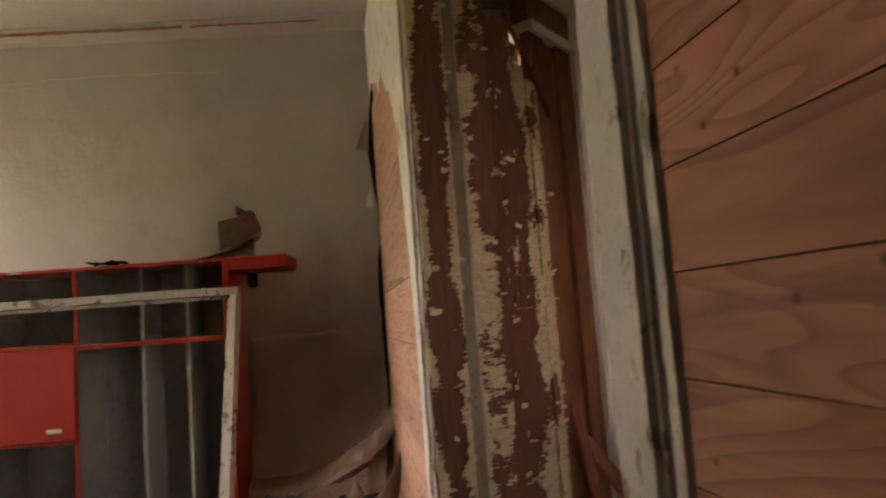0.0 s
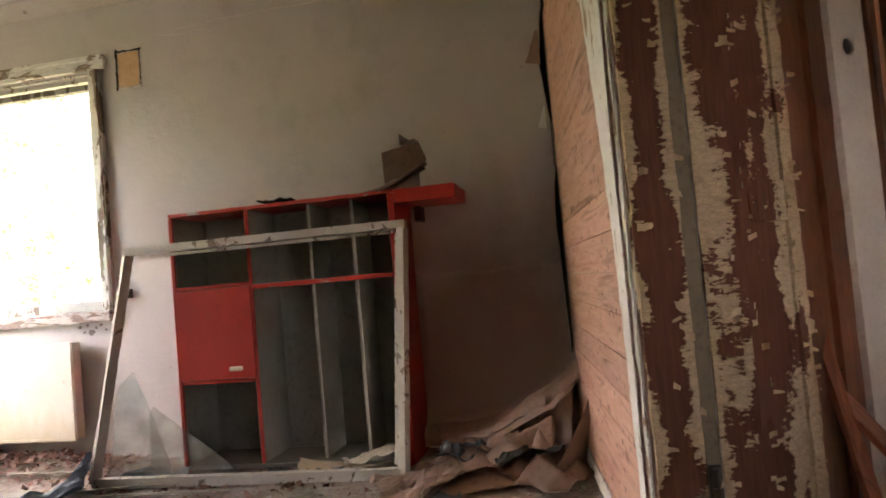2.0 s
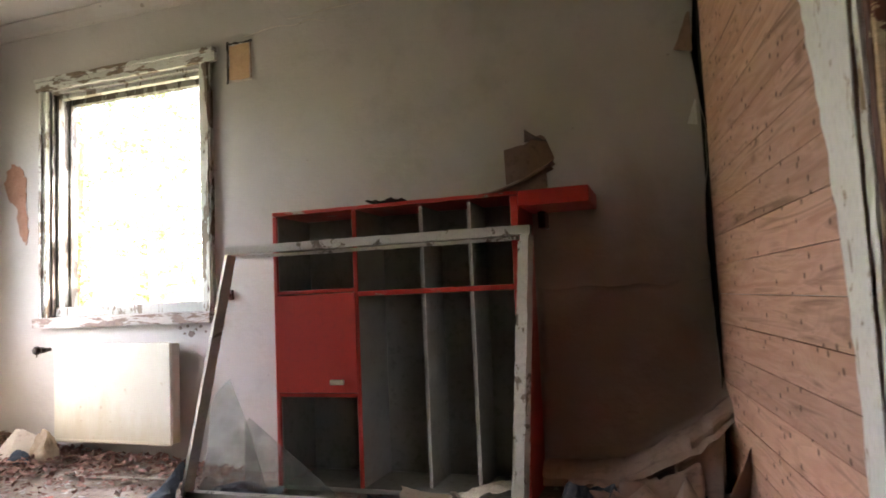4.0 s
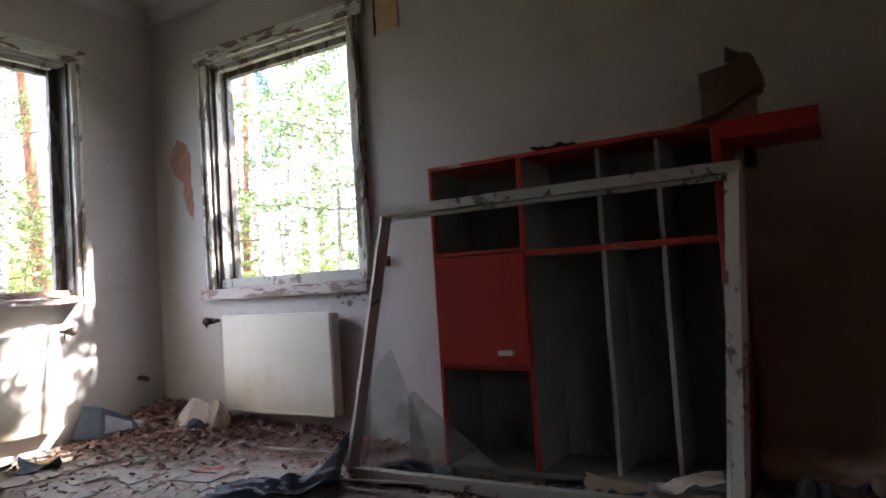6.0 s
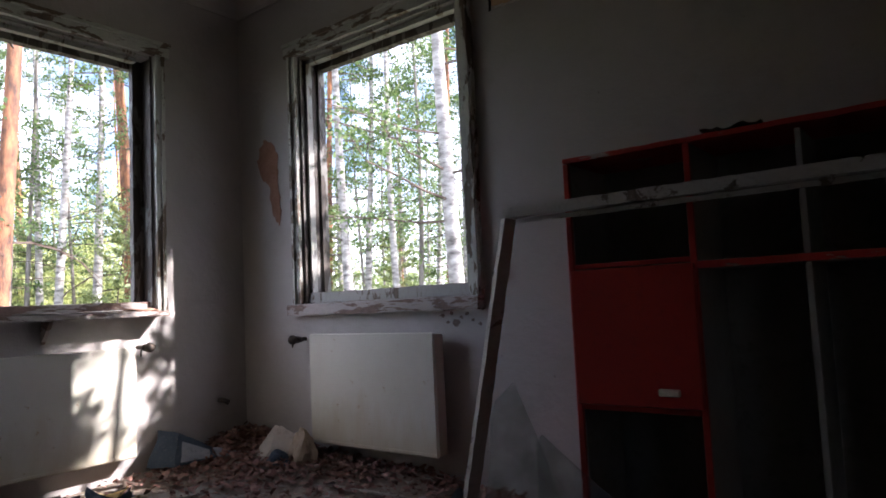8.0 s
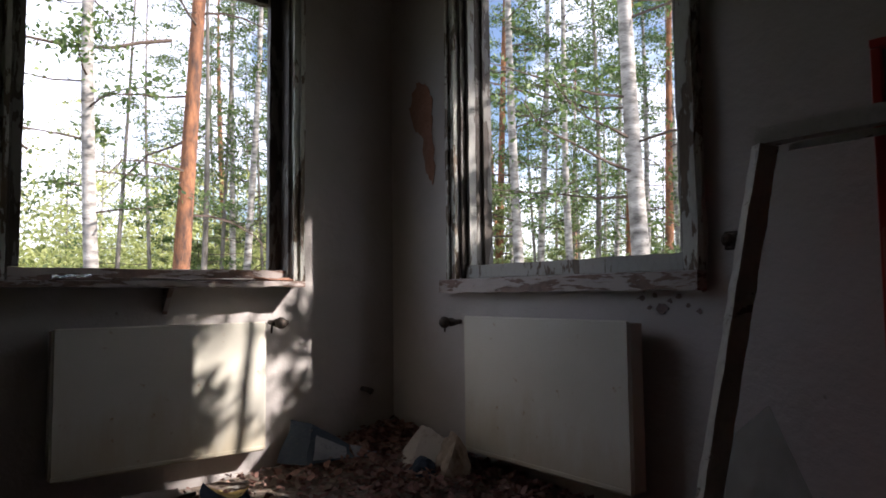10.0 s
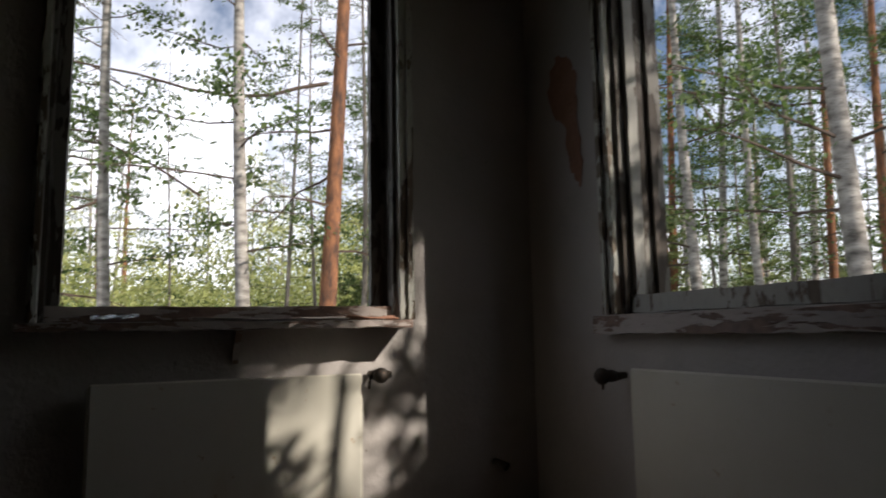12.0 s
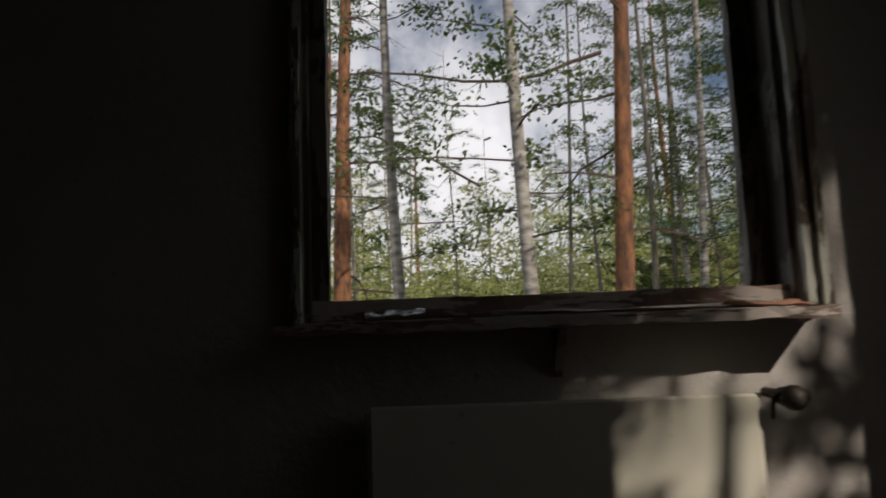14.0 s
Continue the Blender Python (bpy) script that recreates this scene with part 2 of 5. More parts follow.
M_JAMB1 = peel_board("jamb_board_1", 1, 0.045, 0.07, CREAM, BROWN)
M_JAMB2 = peel_board("jamb_board_2", 1, 0.30, 0.14, CREAM, BROWN)
M_LEAFP = peel_board("leaf_board", 0, 0.02, 0.33, CREAM, BROWN)
M_GROOVE = two_scale("groove_paint", (0.17, 0.13, 0.075), (0.24, 0.185, 0.11), (0.1, 0.075, 0.05), 6, 40, 0.7)
M_GREYCASE = peeling("door_casing_paint", (0.52, 0.495, 0.475), (0.27, 0.23, 0.19), 0.10, (1.3, 1.3, 0.6), 26)
M_CREAM = two_scale("curled_cream_paint", tuple(0.8 * q for q in CREAM), CREAM, tuple(0.6 * q for q in CREAM), 12, 60, 0.6)
M_WHITEEDGE = peeling("white_edge_paint", (0.72, 0.715, 0.70), (0.4, 0.28, 0.18), 0.12, (1, 1, 0.4), 14)
M_PLANK = wood_boards("bare_wall_boards", (0.47, 0.255, 0.18), (0.61, 0.375, 0.285), (0.17, 0.07, 0.045), ring=0.22, tack=0.12)
M_PLANK2 = wood_boards("bare_brown_boards", (0.35, 0.135, 0.085), (0.47, 0.20, 0.135), (0.12, 0.042, 0.024))
M_VARNISH = wood_boards("brown_varnished_wood", (0.15, 0.047, 0.019), (0.21, 0.07, 0.028), (0.06, 0.02, 0.011), "z", 0.4)
# darker copy of the brown varnish, with the hall's dimness in its colour
M_DARKVARNISH = wood_boards("shade_dark_varnish", (0.075, 0.028, 0.014), (0.115, 0.042, 0.02), (0.03, 0.012, 0.008), "z", 0.45)
M_REDWOOD = wood_boards("red_brown_stick", (0.33, 0.09, 0.04), (0.43, 0.14, 0.06), (0.1, 0.04, 0.03), "z", 0.5)
M_WHITEPAINT = two_scale("white_door_paint", (0.62, 0.53, 0.45), (0.67, 0.59, 0.5), (0.5, 0.42, 0.35), 3, 40, 0.5)
M_RED = two_scale("red_lacquer", (0.40, 0.026, 0.018), (0.46, 0.036, 0.023), (0.33, 0.028, 0.02), 2.2, 26, 0.42, relief=0.06)
M_REDEDGE = peeling("red_edge", (0.46, 0.035, 0.022), (0.45, 0.36, 0.30), 0.0, (0.4, 1, 1), 12, 0.45)
M_GREYIN = two_scale("cabinet_inside", (0.20, 0.20, 0.172), (0.255, 0.25, 0.215), (0.15, 0.14, 0.118), 2.4, 25, 0.7)
M_GREYDIV = two_scale("cabinet_divider", (0.30, 0.295, 0.265), (0.36, 0.35, 0.315), (0.28, 0.27, 0.24), 2.4, 25, 0.7)
M_HANDLE = two_scale("handle_plastic", (0.6, 0.56, 0.46), (0.66, 0.62, 0.52), (0.5, 0.45, 0.36), 20, 90, 0.45)
def enamel():
    """Cream radiator enamel, yellowed in streaks that run up from the foot, with a few rust spots."""
    m, n, l, b = mat_base("radiator_enamel", 0.42)
    v = coords(n, l)
    sp = n.new("ShaderNodeSeparateXYZ")
    l.new(v, sp.inputs[0])
    big, fine = noise_fac(n, l, v, 2.0, 5), noise_fac(n, l, v, 26, 5, 0.6)
    streak = noise_fac(n, l, coords(n, l, (5, 5, 1.3)), 1.6, 5, 0.65)
    c = ramp(n, l, big, [(0.32, (0.60, 0.585, 0.49)), (0.68, (0.67, 0.655, 0.57))])
    h = math_node(n, l, "ADD", math_node(n, l, "MULTIPLY", sp.outputs[2], 2.4), math_node(n, l, "MULTIPLY", math_node(n, l, "SUBTRACT", 0.5, streak), 1.5))
    c = mixc(n, l, ramp(n, l, h, [(0.0, (0.55, 0.55, 0.55)), (0.6, BW[0])]), c, (0.50, 0.41, 0.24))
    c = mixc(n, l, ramp(n, l, fine, [(0.66, BW[0]), (0.74, (0.7, 0.7, 0.7))]), c, (0.40, 0.27, 0.13))
    l.new(c, b.inputs["Base Color"])
    bump(n, l, b, fine, 0.05, 0.004)
    return m


M_RAD = enamel()
M_FLECK = two_scale("brown_bare_fleck", (0.19, 0.14, 0.125), (0.26, 0.20, 0.18), (0.11, 0.08, 0.07), 20, 70, 0.9)
M_METAL = two_scale("old_iron", (0.05, 0.045, 0.04), (0.09, 0.075, 0.06), (0.14, 0.07, 0.04), 20, 80, 0.6, metal=0.6)
M_BROWNPAPER = two_scale("brown_wallpaper_back", (0.25, 0.165, 0.13), (0.36, 0.245, 0.195), (0.17, 0.11, 0.085), 2.5, 22, 0.5)
M_PALEPAPER = two_scale("pale_paper", (0.55, 0.50, 0.44), (0.62, 0.57, 0.5), (0.4, 0.33, 0.26), 5, 40, 0.8)
M_BLUE = two_scale("blue_plastic_sheet", (0.055, 0.075, 0.105), (0.10, 0.125, 0.16), (0.15, 0.17, 0.195), 5, 40, 0.5)
M_BLUECLOTH = two_scale("blue_cloth", (0.035, 0.055, 0.085), (0.06, 0.09, 0.125), (0.10, 0.12, 0.14), 9, 60, 0.85)
M_PALEBLUE = two_scale("pale_blue_card", (0.24, 0.27, 0.32), (0.36, 0.38, 0.42), (0.16, 0.18, 0.2), 9, 50, 0.7)
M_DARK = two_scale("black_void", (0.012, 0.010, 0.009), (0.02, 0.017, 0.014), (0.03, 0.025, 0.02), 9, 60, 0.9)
M_TAN = two_scale("tan_hardboard", (0.40, 0.32, 0.23), (0.47, 0.38, 0.28), (0.3, 0.23, 0.16), 3, 40, 0.7)
M_FIBRE = two_scale("fibre_board", (0.52, 0.34, 0.19), (0.6, 0.41, 0.24), (0.4, 0.25, 0.13), 12, 70, 0.9)
M_BRICKISH = two_scale("bare_lath", (0.30, 0.155, 0.10), (0.38, 0.21, 0.145), (0.2, 0.10, 0.06), 14, 60, 0.9)
M_LATH = two_scale("grey_lath", (0.30, 0.27, 0.22), (0.40, 0.36, 0.3), (0.18, 0.15, 0.12), 8, 50, 0.8, (0.3, 1, 1))
M_COVER = two_scale("beige_covering", (0.25, 0.225, 0.19), (0.33, 0.30, 0.26), (0.2, 0.155, 0.12), 4, 35, 0.8)
M_GREYFLAKE = two_scale("grey_green_covering", (0.235, 0.215, 0.185), (0.31, 0.285, 0.245), (0.22, 0.18, 0.14), 5, 40, 0.75)
M_LITTER = island_material("dead_leaves", [(0.0, (0.12, 0.06, 0.045)), (0.35, (0.25, 0.13, 0.10)), (0.75, (0.36, 0.20, 0.165)), (1.0, (0.45, 0.31, 0.25))])
M_FLAKE = island_material("floor_flakes", [(0.0, (0.27, 0.25, 0.22)), (0.5, (0.37, 0.355, 0.32)), (1.0, (0.46, 0.43, 0.38))])
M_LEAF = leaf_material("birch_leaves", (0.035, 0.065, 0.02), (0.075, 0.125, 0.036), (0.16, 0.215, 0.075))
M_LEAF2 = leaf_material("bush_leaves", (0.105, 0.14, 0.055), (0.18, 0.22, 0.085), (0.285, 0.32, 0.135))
# lighter, yellower bush leaves: the sunlight on them is put into the colour
M_BUSH = leaf_material("sun_tinted_bush_leaves", (0.22, 0.245, 0.085), (0.36, 0.385, 0.14), (0.50, 0.51, 0.22))
M_NEEDLE = leaf_material("needles", (0.03, 0.065, 0.025), (0.045, 0.09, 0.03), (0.07, 0.12, 0.04))
M_PINE = two_scale("pine_bark", (0.075, 0.042, 0.03), (0.38, 0.165, 0.075), (0.09, 0.055, 0.042), 6.5, 16, 0.9, (1.5, 1.5, 0.6), 0.9, depth=0.03)
M_GREYBARK = two_scale("grey_bark", (0.085, 0.075, 0.062), (0.27, 0.245, 0.21), (0.06, 0.05, 0.04), 3.0, 9, 0.9, (1.5, 1.5, 0.4), 0.6)
M_TWIG = two_scale("twig_bark", (0.07, 0.05, 0.04), (0.11, 0.08, 0.06), (0.05, 0.04, 0.03), 3, 20, 0.9)
M_BIRCH = two_scale("birch_bark", (0.09, 0.083, 0.072), (0.55, 0.525, 0.48), (0.05, 0.045, 0.04), 6.5, 13.0, 0.8, (0.8, 0.8, 2.2), 0.5)
M_GROUND = two_scale("forest_floor", (0.06, 0.065, 0.035), (0.10, 0.095, 0.05), (0.09, 0.065, 0.045), 0.3, 5, 0.95)


def floor_material():
    m, n, l, b = mat_base("cracked_floor_covering", 0.85)
    v = coords(n, l)
    vo = n.new("ShaderNodeTexVoronoi")
    vo.feature = "DISTANCE_TO_EDGE"
    vo.inputs["Scale"].default_value = 4.2
    wob = n.new("ShaderNodeVectorMath")
    wob.operation = "ADD"
    nz = n.new("ShaderNodeTexNoise")
    nz.inputs["Scale"].default_value = 5.0
    l.new(v, nz.inputs["Vector"])
    scl = n.new("ShaderNodeVectorMath")
    scl.operation = "SCALE"
    scl.inputs["Scale"].default_value = 0.55
    l.new(nz.outputs["Color"], scl.inputs[0])
    l.new(v, wob.inputs[0])
    l.new(scl.outputs[0], wob.inputs[1])
    l.new(wob.outputs[0], vo.inputs["Vector"])
    crack = ramp(n, l, vo.outputs["Distance"], [(0.006, (0.4, 0.4, 0.4)), (0.03, BW[0])])
    big, fine = noise_fac(n, l, v, 1.6, 6, 0.65), noise_fac(n, l, v, 38, 5, 0.7)
    c = ramp(n, l, big, [(0.3, (0.19, 0.135, 0.11)), (0.5, (0.285, 0.228, 0.195)), (0.7, (0.40, 0.35, 0.305))])
    c = mixc(n, l, ramp(n, l, fine, [(0.5, BW[0]), (0.7, BW[1])]), c, (0.17, 0.12, 0.09))
    c = mixc(n, l, crack, c, (0.07, 0.05, 0.04))
    l.new(c, b.inputs["Base Color"])
    h = math_node(n, l, "SUBTRACT", math_node(n, l, "ADD", math_node(n, l, "MULTIPLY", fine, 0.5), big), crack)
    bump(n, l, b, h, 0.7, 0.012)
    return m


M_FLOOR = floor_material()
M_GLASS, gn, gl, gb = mat_base("dusty_glass", 0.06)
gb.inputs["Base Color"].default_value = (0.86, 0.92, 0.9, 1)
gb.inputs["Transmission Weight"].default_value, gb.inputs["IOR"].default_value = 1.0, 1.45
g_dust = gn.new("ShaderNodeBsdfDiffuse")
g_dust.inputs["Color"].default_value = (0.5, 0.5, 0.47, 1)
g_mix = gn.new("ShaderNodeMixShader")
g_n = noise_fac(gn, gl, coords(gn, gl), 7, 5)
g_r = ramp(gn, gl, g_n, [(0.35, (0.06, 0.06, 0.06)), (0.7, (0.34, 0.34, 0.34))])
gl.new(g_r, g_mix.inputs[0])
gl.new(gb.outputs[0], g_mix.inputs[1])
gl.new(g_dust.outputs[0], g_mix.inputs[2])
gl.new(g_mix.outputs[0], gn["Material Output"].inputs["Surface"])

# ---- building helpers ----
def add_box(bm, x0, x1, y0, y1, z0, z1, bev=0.0, m=None):
    g = bmesh.ops.create_cube(bm, size=1.0)
    t = Matrix.Translation(((x0 + x1) / 2, (y0 + y1) / 2, (z0 + z1) / 2)) @ Matrix.Diagonal((x1 - x0, y1 - y0, z1 - z0, 1))
    bmesh.ops.transform(bm, matrix=t if m is None else m @ t, verts=g["verts"])
    if bev:
        edges = list({e for v in g["verts"] for e in v.link_edges})
        bmesh.ops.bevel(bm, geom=edges, offset=bev, segments=1, affect="EDGES")


def mesh_of(bm, name, material, smooth=False):
    me = bpy.data.meshes.new(name)
    bm.normal_update()
    bm.to_mesh(me)
    bm.free()
    me.materials.append(material)
    if smooth:
        for p in me.polygons:
            p.use_smooth = True
    return me


def part(name, bm, material, parent=None, label="", smooth=False):
    ob = new(name, mesh_of(bm, name, material, smooth))
    ob.parent = parent
    return tagged(ob, label) if label else ob


def box(name, material, parent, dims, bev=0.003, label="", m=None):
    bm = bmesh.new()
    add_box(bm, *dims, bev=bev, m=m)
    return part(name, bm, material, parent, label)


def thing(name, label, category, group="", kind="", m=None):
    ob = new(name)
    ob.empty_display_size = 0.1
    if m is not None:
        ob.matrix_basis = m
    return tagged(ob, label, category, group, kind)


def structure(name, bm, material, label, category, m=None):
    ob = new(name, mesh_of(bm, name, material))
    if m is not None:
        ob.matrix_basis = m
    return tagged(ob, label, category, kind="structure")


def rough_board(x0, x1, y0, y1, z0, z1, cuts=14, wear=0.004, seed=0, axis=0):
    """A board with chipped, uneven long edges."""
    bm = bmesh.new()
    rnd = random.Random(seed)
    lo, hi = [x0, y0, z0], [x1, y1, z1]
    a, (b, c) = axis, [i for i in range(3) if i != axis]
    rings = []
    for i in range(cuts + 1):
        ring = []
        for sb, sc in ((0, 0), (1, 0), (1, 1), (0, 1)):
            p = [0, 0, 0]
            p[a] = lo[a] + (hi[a] - lo[a]) * i / cuts
            p[b] = (hi if sb else lo)[b] + (rnd.uniform(0, wear) * (-1 if sb else 1))
            p[c] = (hi if sc else lo)[c] + (rnd.uniform(0, wear) * (-1 if sc else 1))
            ring.append(bm.verts.new(p))
        rings.append(ring)
    for r, s in zip(rings, rings[1:]):
        for k in range(4):
            bm.faces.new((r[k], r[(k + 1) % 4], s[(k + 1) % 4], s[k]))
    bm.faces.new(rings[0][::-1])
    bm.faces.new(rings[-1])
    bmesh.ops.recalc_face_normals(bm, faces=bm.faces)
    return bm


def sheet(w, d, nx, ny, fn, thick=0.003):
    """A thin crumpled sheet; fn maps (s, t) in 0..1 to a place."""
    bm = bmesh.new()
    g = [[bm.verts.new(fn(i / nx, j / ny)) for i in range(nx + 1)] for j in range(ny + 1)]
    for j in range(ny):
        for i in range(nx):
            bm.faces.new((g[j][i], g[j][i + 1], g[j + 1][i + 1], g[j + 1][i]))
    bm.normal_update()
    ext = bmesh.ops.solidify(bm, geom=bm.faces[:], thickness=thick)
    return bm


def ragged_plate(points, thick, seed, sub=5, jag=0.012):
    """A flat piece with a torn outline, in x and z, its face towards -y."""
    rnd = random.Random(seed)
    out = []
    for (ax, az), (bx, bz) in zip(points, points[1:] + points[:1]):
        for k in range(sub):
            f = k / sub
            out.append((ax + (bx - ax) * f + rnd.uniform(-jag, jag), az + (bz - az) * f + rnd.uniform(-jag, jag)))
    bm = bmesh.new()
    front = [bm.verts.new((x, 0, z)) for x, z in out]
    f = bm.faces.new(front)
    r = bmesh.ops.extrude_face_region(bm, geom=[f])
    bmesh.ops.translate(bm, vec=(0, thick, 0), verts=[v for v in r["geom"] if isinstance(v, bmesh.types.BMVert)])
    bmesh.ops.recalc_face_normals(bm, faces=bm.faces)
    return bm


def tube(bm, pts, radii, sides=8):
    rings = []
    for i, p in enumerate(pts):
        p = Vector(p)
        d = (Vector(pts[min(i + 1, len(pts) - 1)]) - Vector(pts[max(i - 1, 0)])).normalized()
        a = d.orthogonal().normalized() if abs(d.z) < 0.95 else Vector((1, 0, 0))
        a = (a - d * a.dot(d)).normalized()
        b = d.cross(a)
        rings.append([bm.verts.new(p + (a * math.cos(q) + b * math.sin(q)) * radii[i]) for q in (math.tau * k / sides for k in range(sides))])
    for r, s in zip(rings, rings[1:]):
        for k in range(sides):
            bm.faces.new((r[k], r[(k + 1) % sides], s[(k + 1) % sides], s[k]))
    bm.faces.new(rings[0][::-1])
    bm.faces.new(rings[-1])


# ---- the room: plan ----
YA, XB, H = 5.0, -5.0, 2.96          # wall with the cabinet, wall with the deep sill, ceiling
TH = 0.2
A0, A1, B0, B1, WZ0, WZ1 = -4.40, -3.172, 3.172, 4.386, 0.93, 2.45   # window holes
MR = Matrix(((0.105, 0.9945, 0, -0.30), (-0.9945, 0.105, 0, 5.0), (0, 0, 1, 0), (0, 0, 0, 1)))  # along and out of the door wall
D0, D1, DZ = 1.915, 3.405, 2.14         # doorway
YS = -0.9

bm = bmesh.new()
for d in ((XB - TH, A0, YA, YA + TH, -0.3, H), (A1, 0.6, YA, YA + TH, -0.3, H), (A0, A1, YA, YA + TH, -0.3, WZ0), (A0, A1, YA, YA + TH, WZ1, H)):
    add_box(bm, *d)
wall_north = structure("wall_north", bm, M_WALL_BROWN, "stained off-white plaster wall with a window", "wall")
bm = bmesh.new()
for d in ((XB - TH, XB, YS, B0, -0.3, H), (XB - TH, XB, B1, YA, -0.3, H), (XB - TH, XB, B0, B1, -0.3, WZ0), (XB - TH, XB, B0, B1, WZ1, H)):
    add_box(bm, *d)
wall_west = structure("wall_west", bm, M_WALL, "off-white plaster wall with a window over a deep sill", "wall")
bm = bmesh.new()
for d in ((-0.05, D0, 0.0, 0.24, -0.1, H), (D1, 6.2, 0.047, 0.26, -0.1, H), (D0, D1, 0.047, 0.24, DZ, H)):
    add_box(bm, *d)
wall_east = structure("wall_east", bm, M_WALL, "plaster wall stripped to its boards beside a doorway", "wall", MR)
# unseen wall that closes the room, kept dark to hold down the bounce
bm = bmesh.new()
add_box(bm, XB - TH, 2.6, YS - TH, YS, -0.3, H)
structure("wall_south", bm, M_DARKVARNISH, "unseen closing wall, dark brown to cut bounced light", "wall")
bm = bmesh.new()
add_box(bm, XB - TH, 3.6, YS - TH, YA + TH, H, H + 0.15)
structure("ceiling", bm, M_CEIL, "yellowed off-white board ceiling", "ceiling")
bm = bmesh.new()
add_box(bm, XB - TH, 4.0, YS - TH, YA + TH, -0.12, 0.0)
floor_ob = structure("floor", bm, M_FLOOR, "floor with a cracked, flaking pale covering", "floor")

# cornice along the ceiling
def cornice(name, a, b, inward):
    bm = bmesh.new()
    a, b, n = Vector(a), Vector(b), Vector(inward)
    prof = [(0, -0.10), (0.012, -0.10), (0.016, -0.075), (0.05, -0.03), (0.065, -0.012), (0.065, 0.0), (0, 0)]
    ra = [bm.verts.new(a + n * p + Vector((0, 0, q))) for p, q in prof]
    rb = [bm.verts.new(b + n * p + Vector((0, 0, q))) for p, q in prof]
    for k in range(len(prof)):
        bm.faces.new((ra[k], ra[(k + 1) % 7], rb[(k + 1) % 7], rb[k]))
    bm.faces.new(ra)
    bm.faces.new(rb[::-1])
    bmesh.ops.recalc_face_normals(bm, faces=bm.faces)
    return structure(name, bm, M_CEIL, "off-white moulded cornice", "cornice")


cornice("trim", (XB, YA - 0.001, H - 0.002), (-0.31, YA - 0.001, H - 0.002), (0, -1, 0))
cornice("trim", (XB + 0.001, YS, H - 0.002), (XB + 0.001, YA, H - 0.002), (1, 0, 0))

# ---- windows ----
def window(name, label, m, w, left, right, deep, stop, rail, stop0):
    """An empty window, in its own frame: x along the wall, y out through it, z up; from 0 to w across."""
    win = thing(name, label, "window", kind="structure", m=m)
    z0, z1 = WZ0, WZ1
    part("casing", rough_board(-left, -0.001, -0.032, -0.001, z0, z1, 26, 0.006, 1, 2), M_CASING, win, "flaking pale green-white casing board")
    part("casing", rough_board(w + 0.001, w + right, -0.032, -0.001, z0, z1, 26, 0.006, 2, 2), M_CASING, win)
    part("casing", rough_board(-left - 0.03, w + right + 0.03, -0.034, -0.001, z1 + 0.001, z1 + 0.095, 26, 0.008, 3, 0), M_CASING_X, win)
    part("bead", rough_board(-left + 0.012, -left + 0.034, -0.046, -0.0325, z0, z1 - 0.001, 26, 0.004, 4, 2), M_CASING, win)
    part("bead", rough_board(w + right - 0.034, w + right - 0.012, -0.046, -0.0325, z0, z1 - 0.001, 26, 0.004, 5, 2), M_CASING, win)
    part("bead", rough_board(-left - 0.03, w + right + 0.03, -0.050, -0.0345, z1 + 0.062, z1 + 0.09, 26, 0.004, 6, 0), M_CASING_X, win)
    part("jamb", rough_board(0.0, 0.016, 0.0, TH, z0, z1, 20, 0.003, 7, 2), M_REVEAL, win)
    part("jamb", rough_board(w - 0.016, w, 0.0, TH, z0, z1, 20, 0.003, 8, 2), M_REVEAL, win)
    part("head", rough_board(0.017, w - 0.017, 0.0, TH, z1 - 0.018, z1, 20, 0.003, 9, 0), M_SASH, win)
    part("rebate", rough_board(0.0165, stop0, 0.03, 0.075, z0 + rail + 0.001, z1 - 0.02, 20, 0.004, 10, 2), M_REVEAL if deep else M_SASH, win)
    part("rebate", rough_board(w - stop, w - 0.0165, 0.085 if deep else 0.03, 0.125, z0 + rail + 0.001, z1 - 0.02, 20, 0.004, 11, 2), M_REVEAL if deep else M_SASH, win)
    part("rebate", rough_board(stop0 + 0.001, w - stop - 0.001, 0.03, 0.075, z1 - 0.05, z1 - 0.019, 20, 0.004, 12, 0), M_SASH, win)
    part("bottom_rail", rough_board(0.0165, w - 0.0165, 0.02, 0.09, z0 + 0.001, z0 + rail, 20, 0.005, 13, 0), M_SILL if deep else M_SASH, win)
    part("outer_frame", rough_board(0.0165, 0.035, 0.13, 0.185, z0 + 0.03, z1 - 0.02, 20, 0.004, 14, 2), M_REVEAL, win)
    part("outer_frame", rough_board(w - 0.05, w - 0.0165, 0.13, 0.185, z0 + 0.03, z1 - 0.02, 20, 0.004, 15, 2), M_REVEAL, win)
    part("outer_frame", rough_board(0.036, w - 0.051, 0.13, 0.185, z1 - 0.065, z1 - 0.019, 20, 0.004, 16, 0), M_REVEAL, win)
    part("outer_sill", rough_board(0.0165, w - 0.0165, 0.0905, 0.26, z0 - 0.012, z0 + 0.03, 20, 0.004, 17, 0), M_SILL, win)
    if deep:
        part("window_sill", rough_board(-0.042, w + 0.014, -0.14, 0.019, z0 - 0.032, z0 - 0.001, 30, 0.006, 18, 0), M_SILL, win, "deep weathered grey sill board")
        for x in (0.60,):
            bm = bmesh.new()
            v = [bm.verts.new(p) for p in ((x, -0.11, z0 - 0.034), (x, -0.003, z0 - 0.034), (x, -0.003, z0 - 0.15), (x + 0.02, -0.11, z0 - 0.034), (x + 0.02, -0.003, z0 - 0.034), (x + 0.02, -0.003, z0 - 0.15))]
